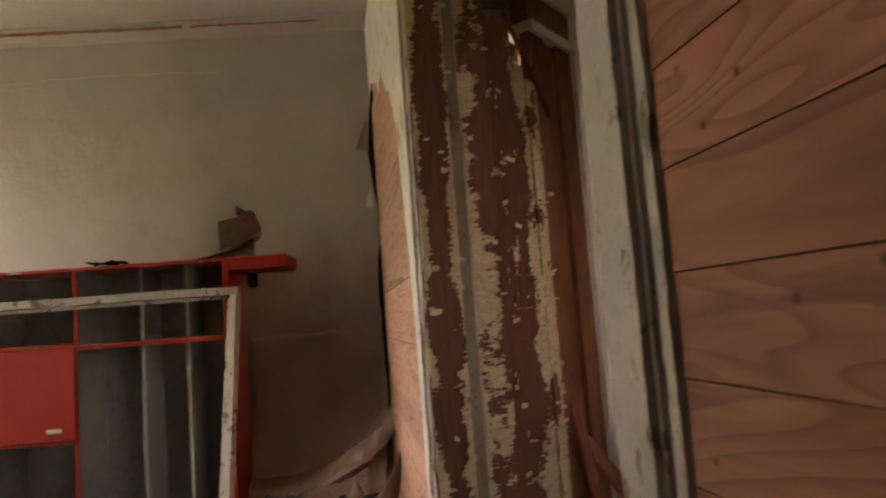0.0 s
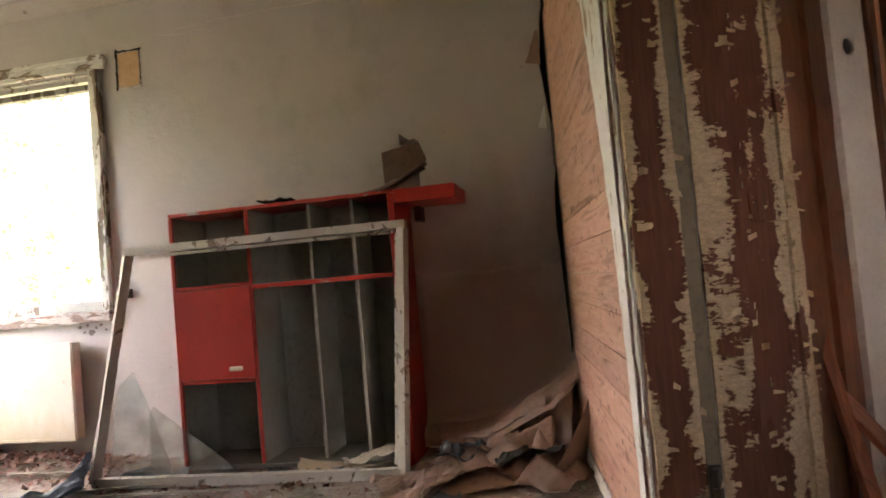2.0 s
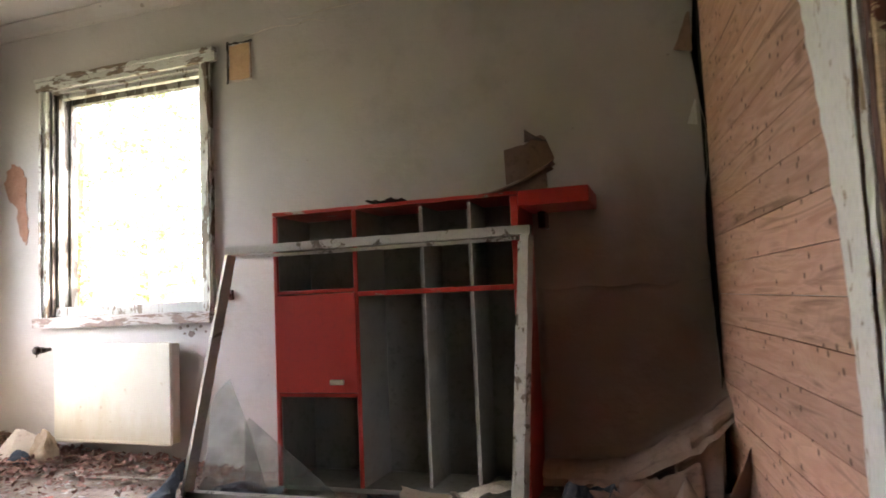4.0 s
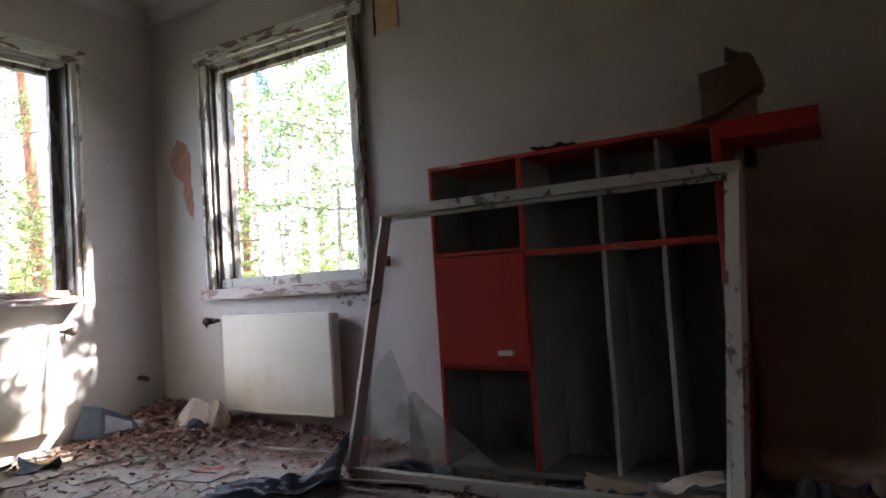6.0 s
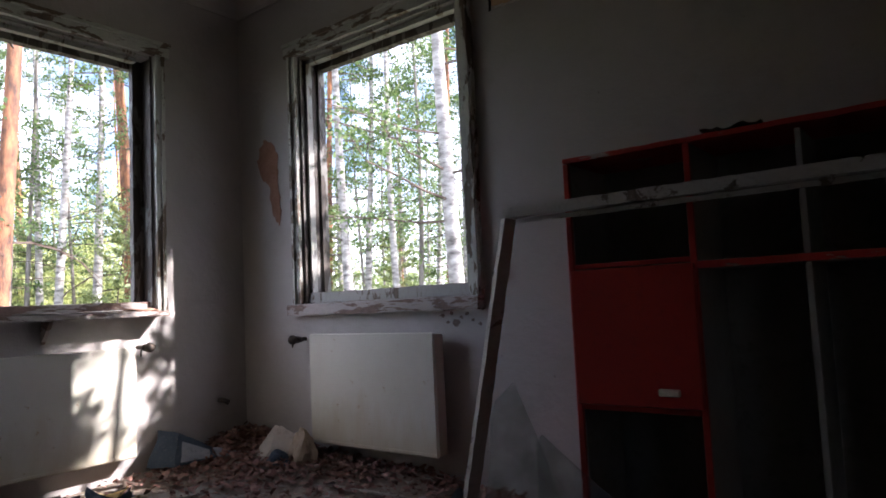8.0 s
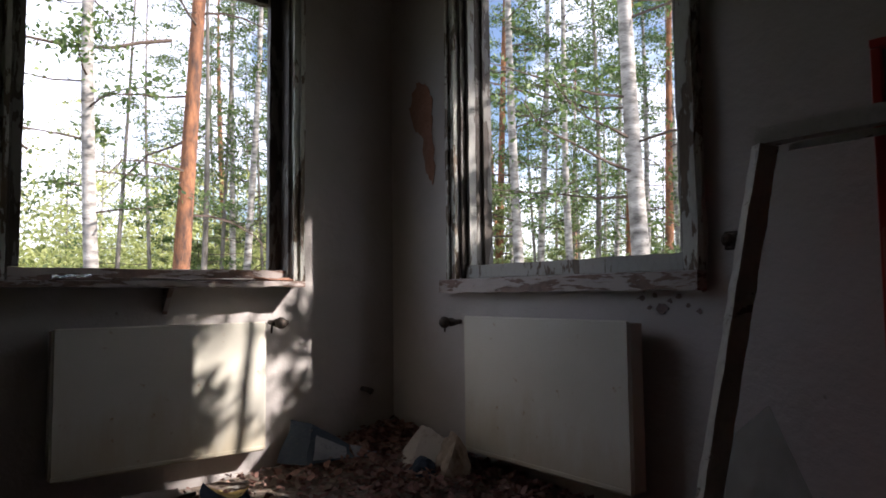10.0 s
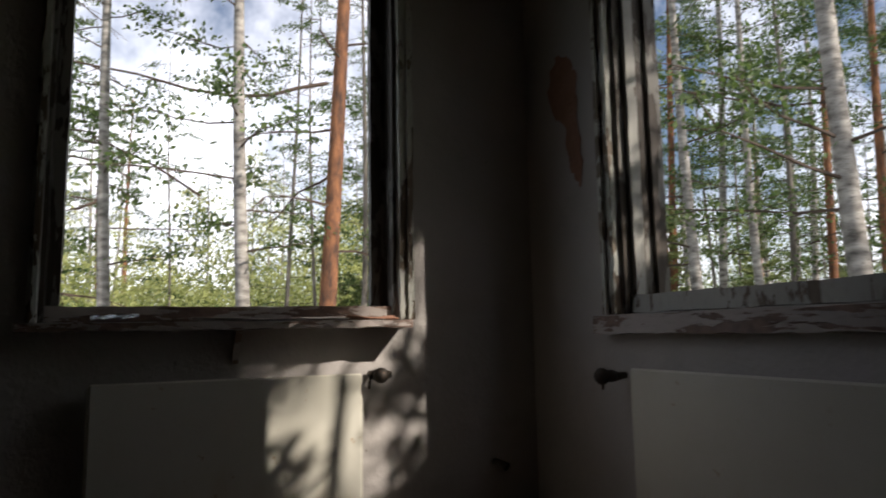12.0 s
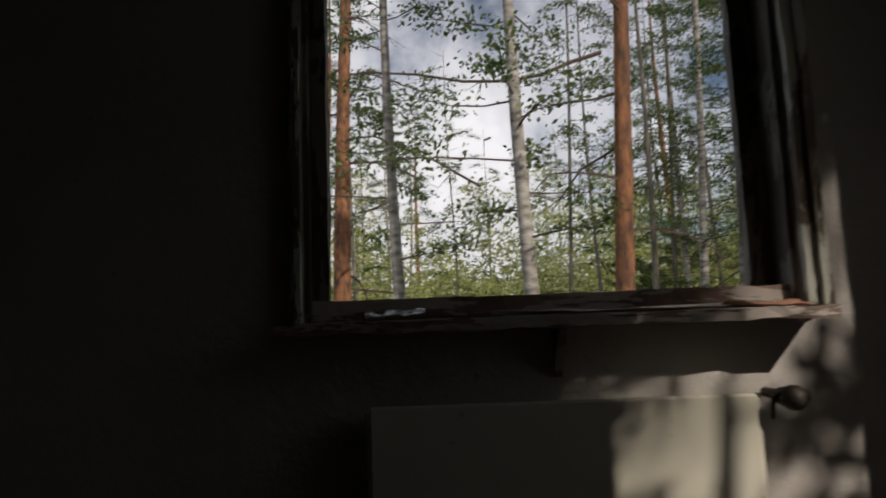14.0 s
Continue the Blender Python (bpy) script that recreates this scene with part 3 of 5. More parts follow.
            for f in ((0, 1, 2), (5, 4, 3), (0, 3, 4, 1), (1, 4, 5, 2), (2, 5, 3, 0)):
                bm.faces.new([v[i] for i in f])
            bmesh.ops.recalc_face_normals(bm, faces=bm.faces)
            part("bracket", bm, M_SILL, win)
    else:
        part("window_sill", rough_board(-left - 0.03, w + right - 0.013, -0.06, 0.019, z0 - 0.07, z0 - 0.001, 30, 0.007, 18, 0), M_SILL, win, "narrow sill bar with flaking pink-brown paint")
    return win


window("window_1", "empty square window, pale paint flaking off its casing", pose(A0, YA, 0), A1 - A0, 0.07, 0.085, False, 0.045, 0.066, 0.040)
window("window_2", "empty window above a deep weathered sill board", pose(XB, B0, 0, 0, 0, 90), B1 - B0, 0.03, 0.066, True, 0.080, 0.056, 0.058)

# ---- doorway wall: boards, casings, jamb and the hall beyond ----
def at_wall(u, v, z, rz=0):
    return MR @ pose(u, v, z, 0, 0, rz)


case = thing("door_1", "doorway with flaking cream and brown jamb and grey casing", "doorway", kind="structure", m=MR)
part("casing", rough_board(1.8400, 1.8830, -0.020, -0.001, 0.0, 2.26, 40, 0.006, 21, 2), M_WHITEEDGE, case, "narrow white door casing, chipped")
part("casing", rough_board(1.8835, 1.9145, -0.014, -0.001, 0.0, 2.23, 40, 0.004, 22, 2), M_JAMB, case)
part("jamb", rough_board(1.9150, 1.9370, -0.012, 0.115, 0.0, DZ, 40, 0.004, 23, 2), M_JAMB1, case, "brown jamb board with curling cream paint")
part("jamb", rough_board(1.9150, 1.9290, 0.155, 0.262, 0.0, DZ, 40, 0.004, 24, 2), M_JAMB2, case)
part("rebate", rough_board(1.9150, 1.9220, 0.1155, 0.1545, 0.0, DZ, 20, 0.002, 25, 2), M_GROOVE, case, "grey groove in the jamb")
part("casing", rough_board(3.4050, 3.4900, -0.003, 0.0455, 0.0, 2.26, 90, 0.0018, 26, 2), M_GREYCASE, case, "grey-white flaking casing board")
part("casing", rough_board(3.4905, 3.4985, 0.007, 0.0455, 0.0, 2.26, 40, 0.001, 27, 2), M_GREYCASE, case)
part("casing", rough_board(3.4990, 3.5230, 0.013, 0.0455, 0.0, 2.26, 160, 0.0018, 28, 2), M_GREYCASE, case)
part("jamb", rough_board(3.3820, 3.4045, 0.012, 0.262, 0.0, DZ, 40, 0.004, 29, 2), M_JAMB, case)
part("head", rough_board(1.9380, 3.3810, -0.012, 0.262, DZ - 0.022, DZ, 30, 0.004, 30, 0), M_JAMB, case)
bm = bmesh.new()
for z in (0.28, 0.33, 0.38):
    tube(bm, [(1.9310, 0.135, z - 0.024), (1.9310, 0.135, z + 0.022)], [0.011, 0.011], 8)
add_box(bm, 1.9230, 1.9280, 0.12, 0.15, 0.25, 0.41)
part("hinge", bm, M_METAL, case, "rusty hinge")

LEAF = MR @ Matrix(((-0.69, -0.724, 0, 1.905), (0.724, -0.69, 0, 0.265), (0, 0, 1, 0), (0, 0, 0, 1)))  # along the opened leaf


leaf = thing("door_leaf", "opened narrow brown door leaf with curling cream paint", "door", m=LEAF)
part("stile", rough_board(0.0, 0.075, 0.0, 0.04, 0.01, 2.08, 50, 0.006, 31, 2), M_LEAFP, leaf)
part("stile", rough_board(0.285, 0.36, 0.0, 0.04, 0.01, 1.90, 50, 0.006, 32, 2), M_LEAFP, leaf)
part("panel", rough_board(0.0755, 0.2845, 0.010, 0.032, 0.16, 1.02, 30, 0.002, 33, 2), M_LEAFP, leaf)
part("panel", rough_board(0.0755, 0.2845, 0.010, 0.032, 1.14, 1.95, 30, 0.002, 34, 2), M_LEAFP, leaf)
for z0, z1, x1 in ((0.01, 0.159, 0.2845), (1.021, 1.139, 0.2845), (1.951, 2.02, 0.245), (2.0205, 2.09, 0.18)):
    part("rail", rough_board(0.0755, x1, 0.001, 0.039, z0, z1, 10, 0.004, 35, 0), M_LEAFP, leaf)
strip = part("loose_strip", rough_board(0.0, 0.022, -0.022, -0.002, 0.0, 0.46, 12, 0.006, 36, 2), M_LEAFP, leaf, "torn strip of cream-painted wood")
strip.matrix_basis = pose(0.13, -0.002, 2.13, 0, 139, 0)

def curling_paint(parent, place, spots, seed):
    """Small flakes of paint that stand off a board; place(a, z, h): along it, up, off it."""
    rnd = random.Random(seed)
    verts, faces = [], []
    for a, z in spots:
        w, h, lift, turn = rnd.uniform(0.006, 0.028), rnd.uniform(0.006, 0.022), rnd.uniform(0.006, 0.02), rnd.choice((-1, 1))
        k0 = len(verts)
        tip = rnd.uniform(-0.7, 0.7)
        for i in range(4):
            for j in range(2):
                f = i / 3
                verts.append(place(a + turn * w * f - 0.3 * h * (j - 0.5) * tip, z + h * (j - 0.5) * (1 - 0.6 * f * rnd.random()) + w * tip * f, 0.001 + lift * f * f))
        faces += [(k0 + 2 * i, k0 + 2 * i + 2, k0 + 2 * i + 3, k0 + 2 * i + 1) for i in range(3)]
    me = bpy.data.meshes.new("curling_paint")
    me.from_pydata([tuple(v) for v in verts], [], faces)
    me.materials.append(M_CREAM)
    ob = new("curling_paint", me)
    ob.parent = parent
    return tagged(ob, "curled cream flakes of old paint", kind="stuff")


rnd = random.Random(88)
curling_paint(case, lambda a, z, h: (1.9365 + h, a, z), [(rnd.choice((0.01, 0.03, 0.085, 0.10)) + rnd.gauss(0, 0.014), rnd.uniform(0.2, 2.1)) for k in range(40)], 1)
curling_paint(case, lambda a, z, h: (1.9285 + h, a, z), [(rnd.choice((0.18, 0.195, 0.245)) + rnd.gauss(0, 0.012), rnd.uniform(0.2, 2.1)) for k in range(45)], 2)
curling_paint(leaf, lambda a, z, h: (a, -h, z), [(rnd.choice((0.04, 0.06, 0.30, 0.33)) + rnd.gauss(0, 0.02), rnd.uniform(0.3, 1.9)) for k in range(70)], 3)

hall = thing("hall_frame", "red-brown varnished door frame with a white post", "door frame", kind="structure", m=LEAF)
part("post", rough_board(0.375, 0.50, 0.02, 0.07, 0.0, 2.128, 20, 0.003, 41, 2), M_VARNISH, hall)
part("post", rough_board(0.505, 0.60, 0.04, 0.09, 0.0, 2.128, 20, 0.003, 42, 2), M_VARNISH, hall)
part("post", rough_board(0.605, 0.735, 0.02, 0.09, 0.0, 2.128, 20, 0.003, 48, 2), M_VARNISH, hall)
wp = part("white_post", rough_board(0.74, 1.045, 0.0, 0.05, 0.0, 2.3, 20, 0.002, 43, 2), M_WHITEPAINT, hall, "white painted door edge with a lock hole")
# no hole is cut: a black disc paints its shaded inside
bm = bmesh.new()
tube(bm, [(0.857, -0.0035, 1.614), (0.857, -0.0005, 1.614)], [0.027, 0.027], 16)
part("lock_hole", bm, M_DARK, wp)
part("post", rough_board(1.05, 1.115, -0.02, 0.06, 0.0, 2.3, 20, 0.004, 44, 2), M_VARNISH, hall)
part("post", rough_board(1.12, 1.22, -0.06, 0.0, 0.0, 1.45, 20, 0.004, 45, 2), M_VARNISH, hall)
part("lintel", rough_board(0.37, 0.735, 0.0, 0.10, 2.129, 2.172, 20, 0.002, 49, 0), M_WHITEPAINT, hall)
part("lintel", rough_board(0.37, 0.735, 0.015, 0.10, 2.173, 2.299, 20, 0.002, 50, 0), M_VARNISH, hall)
part("lintel", rough_board(0.37, 2.6, 0.0, 0.10, 2.3, 2.42, 20, 0.004, 46, 0), M_WHITEPAINT, hall)
part("lintel", rough_board(0.37, 2.6, 0.0, 0.10, 2.421, H - 0.02, 20, 0.004, 47, 0), M_VARNISH, hall)

pdoor = thing("glazed_door", "dark brown panelled door with empty panes", "door", m=LEAF @ pose(1.46, 0.03, 0, 0, 0, -4))
for x0, x1 in ((0.0, 0.16), (0.42, 0.50), (0.78, 0.94)):
    part("stile", rough_board(x0, x1, 0.0, 0.045, 0.01, 2.25, 20, 0.003, 51, 2), M_DARKVARNISH, pdoor)
RAILS = (0.01, 0.42, 0.80, 1.14, 1.48, 1.82, 2.15)
for i, z in enumerate(RAILS):
    for x0, x1 in ((0.1605, 0.4195), (0.5005, 0.7795)):
        part("rail", rough_board(x0, x1, 0.002, 0.043, z, z + 0.10, 8, 0.003, 52 + i, 0), M_DARKVARNISH, pdoor)
        if i < 6:
            # black fill in each empty pane, painting the darkness behind it
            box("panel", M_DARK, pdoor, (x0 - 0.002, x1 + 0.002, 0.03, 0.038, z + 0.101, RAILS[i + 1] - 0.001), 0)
bm = bmesh.new()
add_box(bm, 0.02, 0.055, -0.008, -0.0005, 0.90, 1.04, 0.002)
part("lock_plate", bm, M_HANDLE, pdoor)

# hall shell, with one narrow opening to the daylight
bm = bmesh.new()
for d in ((-1.49, 6.2, 2.6, 2.8, -0.1, H), (-1.7, -1.62, 2.6, 2.8, -0.1, H), (-1.62, -1.49, 2.6, 2.8, -0.1, 1.25), (-1.62, -1.49, 2.6, 2.8, 1.72, H)):
    add_box(bm, *d)
structure("wall_hall", bm, M_DARKVARNISH, "dark brown boarded hall wall", "wall", MR)
# unseen end wall; its wide opening is added to brighten jamb and hall
bm = bmesh.new()
for d in ((4.4, 4.6, 0.27, 0.85, -0.1, H), (4.4, 4.6, 2.1, 2.6, -0.1, H), (4.4, 4.6, 0.85, 2.1, -0.1, 0.85), (4.4, 4.6, 0.85, 2.1, 2.1, H)):
    add_box(bm, *d)
structure("wall_hall_end", bm, M_WALL, "unseen hall end wall with an opening added to light the jamb", "wall", MR)
bm = bmesh.new()
add_box(bm, -1.9, -1.7, 0.0, 2.8, -0.1, H)
structure("wall_hall_back", bm, M_DARKVARNISH, "dark brown boarded hall wall", "wall", MR)
bm = bmesh.new()
add_box(bm, -1.9, 0.2, 0.24, 2.8, H, H + 0.1)
structure("ceiling_hall", bm, M_CEIL, "yellowed hall ceiling", "ceiling", MR)
bm = bmesh.new()
add_box(bm, -1.7, 6.2, 0.27, 2.8, -0.09, -0.004)
structure("floor_hall", bm, M_FLOOR, "littered hall floor", "floor", MR)

# leaning sticks in the doorway
def stick(name, p, q, w, d, mat, label, seed):
    p, q = Vector(p), Vector(q)
    L = (q - p).length
    m = Matrix.Translation(p) @ (q - p).to_track_quat("Z", "Y").to_matrix().to_4x4()
    ob = part(name, rough_board(-w / 2, w / 2, -d / 2, d / 2, 0, L, 12, 0.004, seed, 2), mat)
    ob.matrix_basis = m
    return tagged(ob, label, "plank", "loose planks")


stick("loose_plank", MR @ Vector((1.70, 0.66, 0.015)), MR @ Vector((1.50, 0.575, 0.84)), 0.05, 0.022, M_REDWOOD, "red-brown wooden slat leaning on the door leaf", 61)
stick("loose_plank", MR @ Vector((1.74, 0.94, 0.02)), MR @ Vector((1.51, 0.62, 0.50)), 0.14, 0.024, M_REDWOOD, "short red-brown board leaning on a slat", 62)
stick("loose_plank", MR @ Vector((1.86, 0.98, 0.02)), MR @ Vector((1.74, 0.90, 0.26)), 0.05, 0.024, M_REDWOOD, "splintered red-brown board end on the hall floor", 63)

tagged(part("baseboard", rough_board(0.25, 1.83, -0.036, -0.0245, 0.002, 0.085, 30, 0.005, 65, 0), M_WHITEEDGE), "chipped white baseboard", "baseboard", kind="structure").matrix_basis = MR

# remains of wallpaper on the far board field and its torn edge
ob = part("torn_wallpaper_field", ragged_plate([(0.02, H - 0.1), (0.02, 2.42), (0.30, 2.40), (0.62, 2.30), (0.80, 2.16), (0.98, 2.22), (1.16, 2.06), (1.34, 1.98), (1.52, 1.78), (1.60, 1.5), (1.68, 1.15), (1.735, 0.8), (1.76, 0.3), (1.77, 0.02), (1.838, 0.02), (1.838, H - 0.1)], 0.003, 5, 9, 0.012), M_WHITEEDGE)
ob.matrix_basis = MR @ pose(0, -0.027, 0)
tagged(ob, "torn pale wallpaper still clinging to the boards", "wallpaper")


def corner_paper(s, t):
    """Wallpaper still pasted in the corner, its torn edge standing off the boards."""
    z = 0.46 + 1.98 * t
    reach = 0.095 + 0.06 * max(0.0, 1.0 - z) + 0.06 * noise.noise(Vector((z * 2.6, 2, 0))) + 0.022 * noise.noise(Vector((z * 11, 5, 0))) + 0.012 * noise.noise(Vector((z * 31, 7, 0)))
    off = 0.042 + 0.03 * noise.noise(Vector((z * 2.2, 8, 0))) + 0.008 * noise.noise(Vector((z * 9, 1, 0))) - 0.012 * max(0.0, z - 2.2) / 0.2
    return Vector((0.004 + reach * s, -0.004 - off * s ** 0.8, z))


torn_edge = thing("torn_wallpaper", "wallpaper torn loose along the corner, standing off the boards", "wallpaper", m=MR)
part("sheet", sheet(1, 1, 6, 60, corner_paper, 0.0025), M_WALL, torn_edge)
# black sheets added as painted shade for the hollow behind the torn edge
part("backing", sheet(1, 1, 6, 60, lambda s, t: corner_paper(0.97 * s, t) + Vector((0.002, 0.005, 0)), 0.002), M_DARK, torn_edge, "black backing that paints the shade behind the wallpaper")
part("backing", sheet(1, 1, 3, 20, lambda s, t: Vector((0.006 + 0.12 * s + 0.02 * noise.noise(Vector((t * 14, 3, 0))) * s, -0.0225, 0.46 + 1.9 * t)), 0.001), M_DARK, torn_edge, "black strip that paints the shade in the gap")
for k, (z, zz, w, mt, lab) in enumerate(((2.05, 2.24, 0.065, M_BROWNPAPER, "brown flap curling back"), (1.70, 1.82, 0.035, M_WHITEEDGE, "pale flap curling back"))):
    def flap(s, t, z=z, zz=zz, w=w, k=k):
        r = w * (1 - 0.85 * t) * (1 + 0.3 * noise.noise(Vector((t * 6, k, 1))))
        a = 1.9 * s
        return Vector((0.088 - 0.3 * r * math.sin(a), -0.052 - r * s - 0.2 * r * (1 - math.cos(a)), z + (zz - z) * t + 0.35 * r * s))
    part("flap", sheet(1, 1, 6, 8, flap, 0.002), mt, torn_edge, lab)

for k, (xa, xb, z) in enumerate(((-2.55, -1.25, 2.655), (-2.86, -2.30, 2.60))):
    pts = [(xa + (xb - xa) * q / 14, YA - 0.002, z + 0.03 * noise.noise(Vector((q * 0.3, k, 1))) - 0.0022 * (q - 7) ** 2 * 0.2) for q in range(15)]
    bm = bmesh.new()
    tube(bm, pts, [0.003] * 15, 4)
    tagged(part("wall_crack", bm, M_PALEPAPER), "thin raised crack in the wall paint", "crack", kind="structure")

# ---- red cabinet ----
def cabinet():
    c = thing("cabinet", "red lacquered cabinet with open grey compartments, one door shut", "cabinet")
    x0, x1, xm, y0, y1, zt, t = -2.456, -1.153, -1.988, 4.635, 4.985, 1.43, 0.022
    box("side", M_RED, c, (x0, x0 + t, y0, y1, 0.004, zt - t - 0.001), 0.002)
    box("side", M_RED, c, (x1 - 0.034, x1, y0, y1, 0.004, zt - t - 0.001), 0.002, "red outer side panel")
    part("top", rough_board(x0, x1, y0, y1, zt - t, zt, 24, 0.004, 71, 0), M_REDEDGE, c, "red top edge, chipped to bare wood")
    box("bottom", M_GREYIN, c, (x0 + t + 0.001, x1 - 0.035, y0 + 0.004, y1 - 0.012, 0.02, 0.042), 0.002)
    box("back", M_GREYIN, c, (x0 + t + 0.001, x1 - 0.035, y1 - 0.011, y1 - 0.003, 0.043, zt - t - 0.001), 0, "grey-green back panel")
    box("upright", M_RED, c, (xm - 0.011, xm + 0.011, y0 + 0.001, y0 + 0.012, 0.043, zt - t - 0.001), 0.002, "red divider edge")
    box("divider", M_GREYDIV, c, (xm - 0.010, xm + 0.010, y0 + 0.013, y1 - 0.012, 0.043, zt - t - 0.001), 0)
    for z in (0.480, 1.0):
        box("shelf", M_RED, c, (x0 + t + 0.001, xm - 0.012, y0 + 0.002, y0 + 0.012, z, z + 0.018), 0.002)
        box("shelf", M_GREYIN, c, (x0 + t + 0.001, xm - 0.012, y0 + 0.013, y1 - 0.012, z, z + 0.018), 0)
    box("shelf", M_REDEDGE, c, (xm + 0.012, x1 - 0.035, y0 + 0.002, y0 + 0.016, 0.975, 1.0), 0.002, "red shelf edge")
    box("shelf", M_GREYIN, c, (xm + 0.012, x1 - 0.035, y0 + 0.017, y1 - 0.012, 0.977, 0.998), 0)
    for x in (-1.652, -1.405):
        for z0, z1 in ((0.043, 0.976), (1.0, zt - t - 0.001)):
            dv = box("divider", M_GREYIN, c, (x - 0.008, x + 0.008, y0 + 0.067, y1 - 0.012, z0 + 0.001, z1 - 0.001), 0)
            box("edge", M_GREYDIV, dv, (x - 0.009, x + 0.009, y0 + 0.060, y0 + 0.0665, z0 + 0.001, z1 - 0.001), 0.002, "pale grey divider edge")
    box("lining", M_GREYIN, c, (x0 + t + 0.0005, x0 + t + 0.004, y0 + 0.013, y1 - 0.013, 0.044, zt - t - 0.003), 0)
    box("lining", M_GREYIN, c, (x1 - 0.039, x1 - 0.0355, y0 + 0.013, y1 - 0.013, 0.044, zt - t - 0.003), 0)
    d = box("door", M_RED, c, (x0 + 0.012, xm + 0.004, y0 - 0.018, y0 - 0.001, 0.503, 0.996), 0.004, "shut red door, scratched")
    box("handle", M_HANDLE, d, (-2.13, -2.055, y0 - 0.038, y0 - 0.0185, 0.545, 0.570), 0.005, "small cream handle")
    box("wall_arm", M_RED, c, (x1 + 0.001, -0.829, y0 + 0.005, y1, zt - 0.075, zt - 0.002), 0.004, "red board sticking out past the side")
    box("arm_bracket", M_METAL, c, (x1 + 0.05, x1 + 0.085, y1 - 0.12, y1 - 0.01, zt - 0.16, zt - 0.077), 0.004)
    return c


cabinet()

# ---- things on the cabinet ----
def crumpled(name, m, w, d, amp, seed, mat, label, category, lift=None, nx=18, ny=14, freq=5.0, group=""):
    """A crumpled sheet lying on what is below it: w by d metres, folds amp high."""
    def fn(s, t):
        x, y = (s - 0.5) * w, (t - 0.5) * d
        q = Vector((x * freq + seed * 3.1, y * freq, seed))
        fold = 1 - abs(noise.noise(q)) * 2.2
        h = max(0.0, amp * (0.55 * fold + 0.6 * noise.noise(q * 0.45) + 0.25 * noise.noise(q * 2.3) + 0.22 * (1 - 3 * abs(noise.noise(q * 2.9)))))
        if lift:
            h += lift(s, t)
        e = 0.06 * noise.noise(Vector((s * 9, t * 9, seed + 5)))
        return Vector((x + e * w, y + e * d, h + 0.004))
    bm = sheet(w, d, nx, ny, fn)
    ob = part(name, bm, mat, smooth=False)
    ob.matrix_basis = m
    return tagged(ob, label, category, group)


def carton():
    """A folded cardboard piece: an upright panel with a bent-over top corner."""
    c = thing("torn_carton", "torn brown cardboard piece folded on top of the cabinet", "cardboard")

    def panel(s, t):
        x = -1.238 + 0.212 * s
        top = 1.655 + 0.05 * s + 0.035 * max(0.0, 1 - abs(s - 0.72) / 0.3) - 0.10 * max(0.0, s - 0.82) / 0.18
        low = 1.485 + 0.07 * s
        return Vector((x + 0.02 * t * s, 4.80 + 0.05 * s - 0.02 * math.sin(3 * s + t), low + (top - low) * t + 0.004 * noise.noise(Vector((s * 5, t * 5, 1)))))

    def corner(s, t):
        return Vector((-1.145 + 0.105 * s + 0.012 * t, 4.835 + 0.012 * s - 0.05 * t, 1.695 + (0.048 - 0.075 * s) * t * (1 - 0.25 * s)))

    part("panel", sheet(1, 1, 12, 8, panel, 0.005), M_CARTON, c)
    part("bent_corner", sheet(1, 1, 6, 4, corner, 0.004), M_DARKCARD, c, "dark bent-over cardboard corner")
    part("lower_panel", sheet(1, 1, 14, 5, lambda s, t: Vector((-1.36 + 0.33 * s, 4.79 - 0.03 * s + 0.008 * math.sin(5 * s), 1.431 + (0.008 + 0.105 * s ** 1.1) * t)), 0.004), M_CARTON, c)
    for k, (y, dz, w, mt) in enumerate(((4.735, 0.0, 0.10, M_CARTON), (4.77, 0.018, 0.10, M_BROWNPAPER))):
        part("flap", sheet(1, 1, 16, 5, lambda s, t, y=y, dz=dz, w=w, k=k: Vector((-1.43 + 0.045 * k + (0.42 - 0.04 * k) * s, y + w * t, 1.436 + 0.012 * k + (0.115 + dz) * s ** 1.15 - 0.02 * math.sin(math.pi * s) + 0.006 * noise.noise(Vector((s * 7, t * 3, k))))), 0.004), mt, c)
    return c


M_CARTON = two_scale("brown_card", (0.19, 0.13, 0.105), (0.25, 0.175, 0.14), (0.13, 0.09, 0.07), 6, 40, 0.8)
M_DARKCARD = two_scale("dark_card", (0.06, 0.05, 0.045), (0.09, 0.075, 0.065), (0.13, 0.11, 0.095), 9, 50, 0.7)
carton()
crumpled("dark_rag", pose(-1.86, 4.78, 1.438), 0.20, 0.12, 0.035, 7, M_DARK, "small dark crumpled rag on the cabinet top", "rag", nx=10, ny=8, freq=9)

# ---- loose window frame leaning on the cabinet ----
def bar_between(name, p, q, w, d, parent, seed, mat=None, label=""):
    p, q = Vector(p), Vector(q)
    m = Matrix.Translation(p) @ (q - p).to_track_quat("Z", "Y").to_matrix().to_4x4()
    bm = rough_board(-w / 2, w / 2, -d / 2, d / 2, 0, (q - p).length, 30, 0.0035, seed, 2)
    bmesh.ops.transform(bm, matrix=m, verts=bm.verts)
    return part(name, bm, mat or M_LOOSE, parent, label)


fr = thing("loose_window_frame", "grey weathered window frame leaning on the cabinet", "window frame")
TL, TR, BL, BR = Vector((-2.675, 4.585, 1.240)), Vector((-1.10, 4.565, 1.238)), Vector((-2.82, 4.388, 0.035)), Vector((-1.152, 4.407, 0.035))
bar_between("rail", TL + (TL - TR) * 0.012, TR + (TR - TL) * 0.012, 0.05, 0.045, fr, 81)
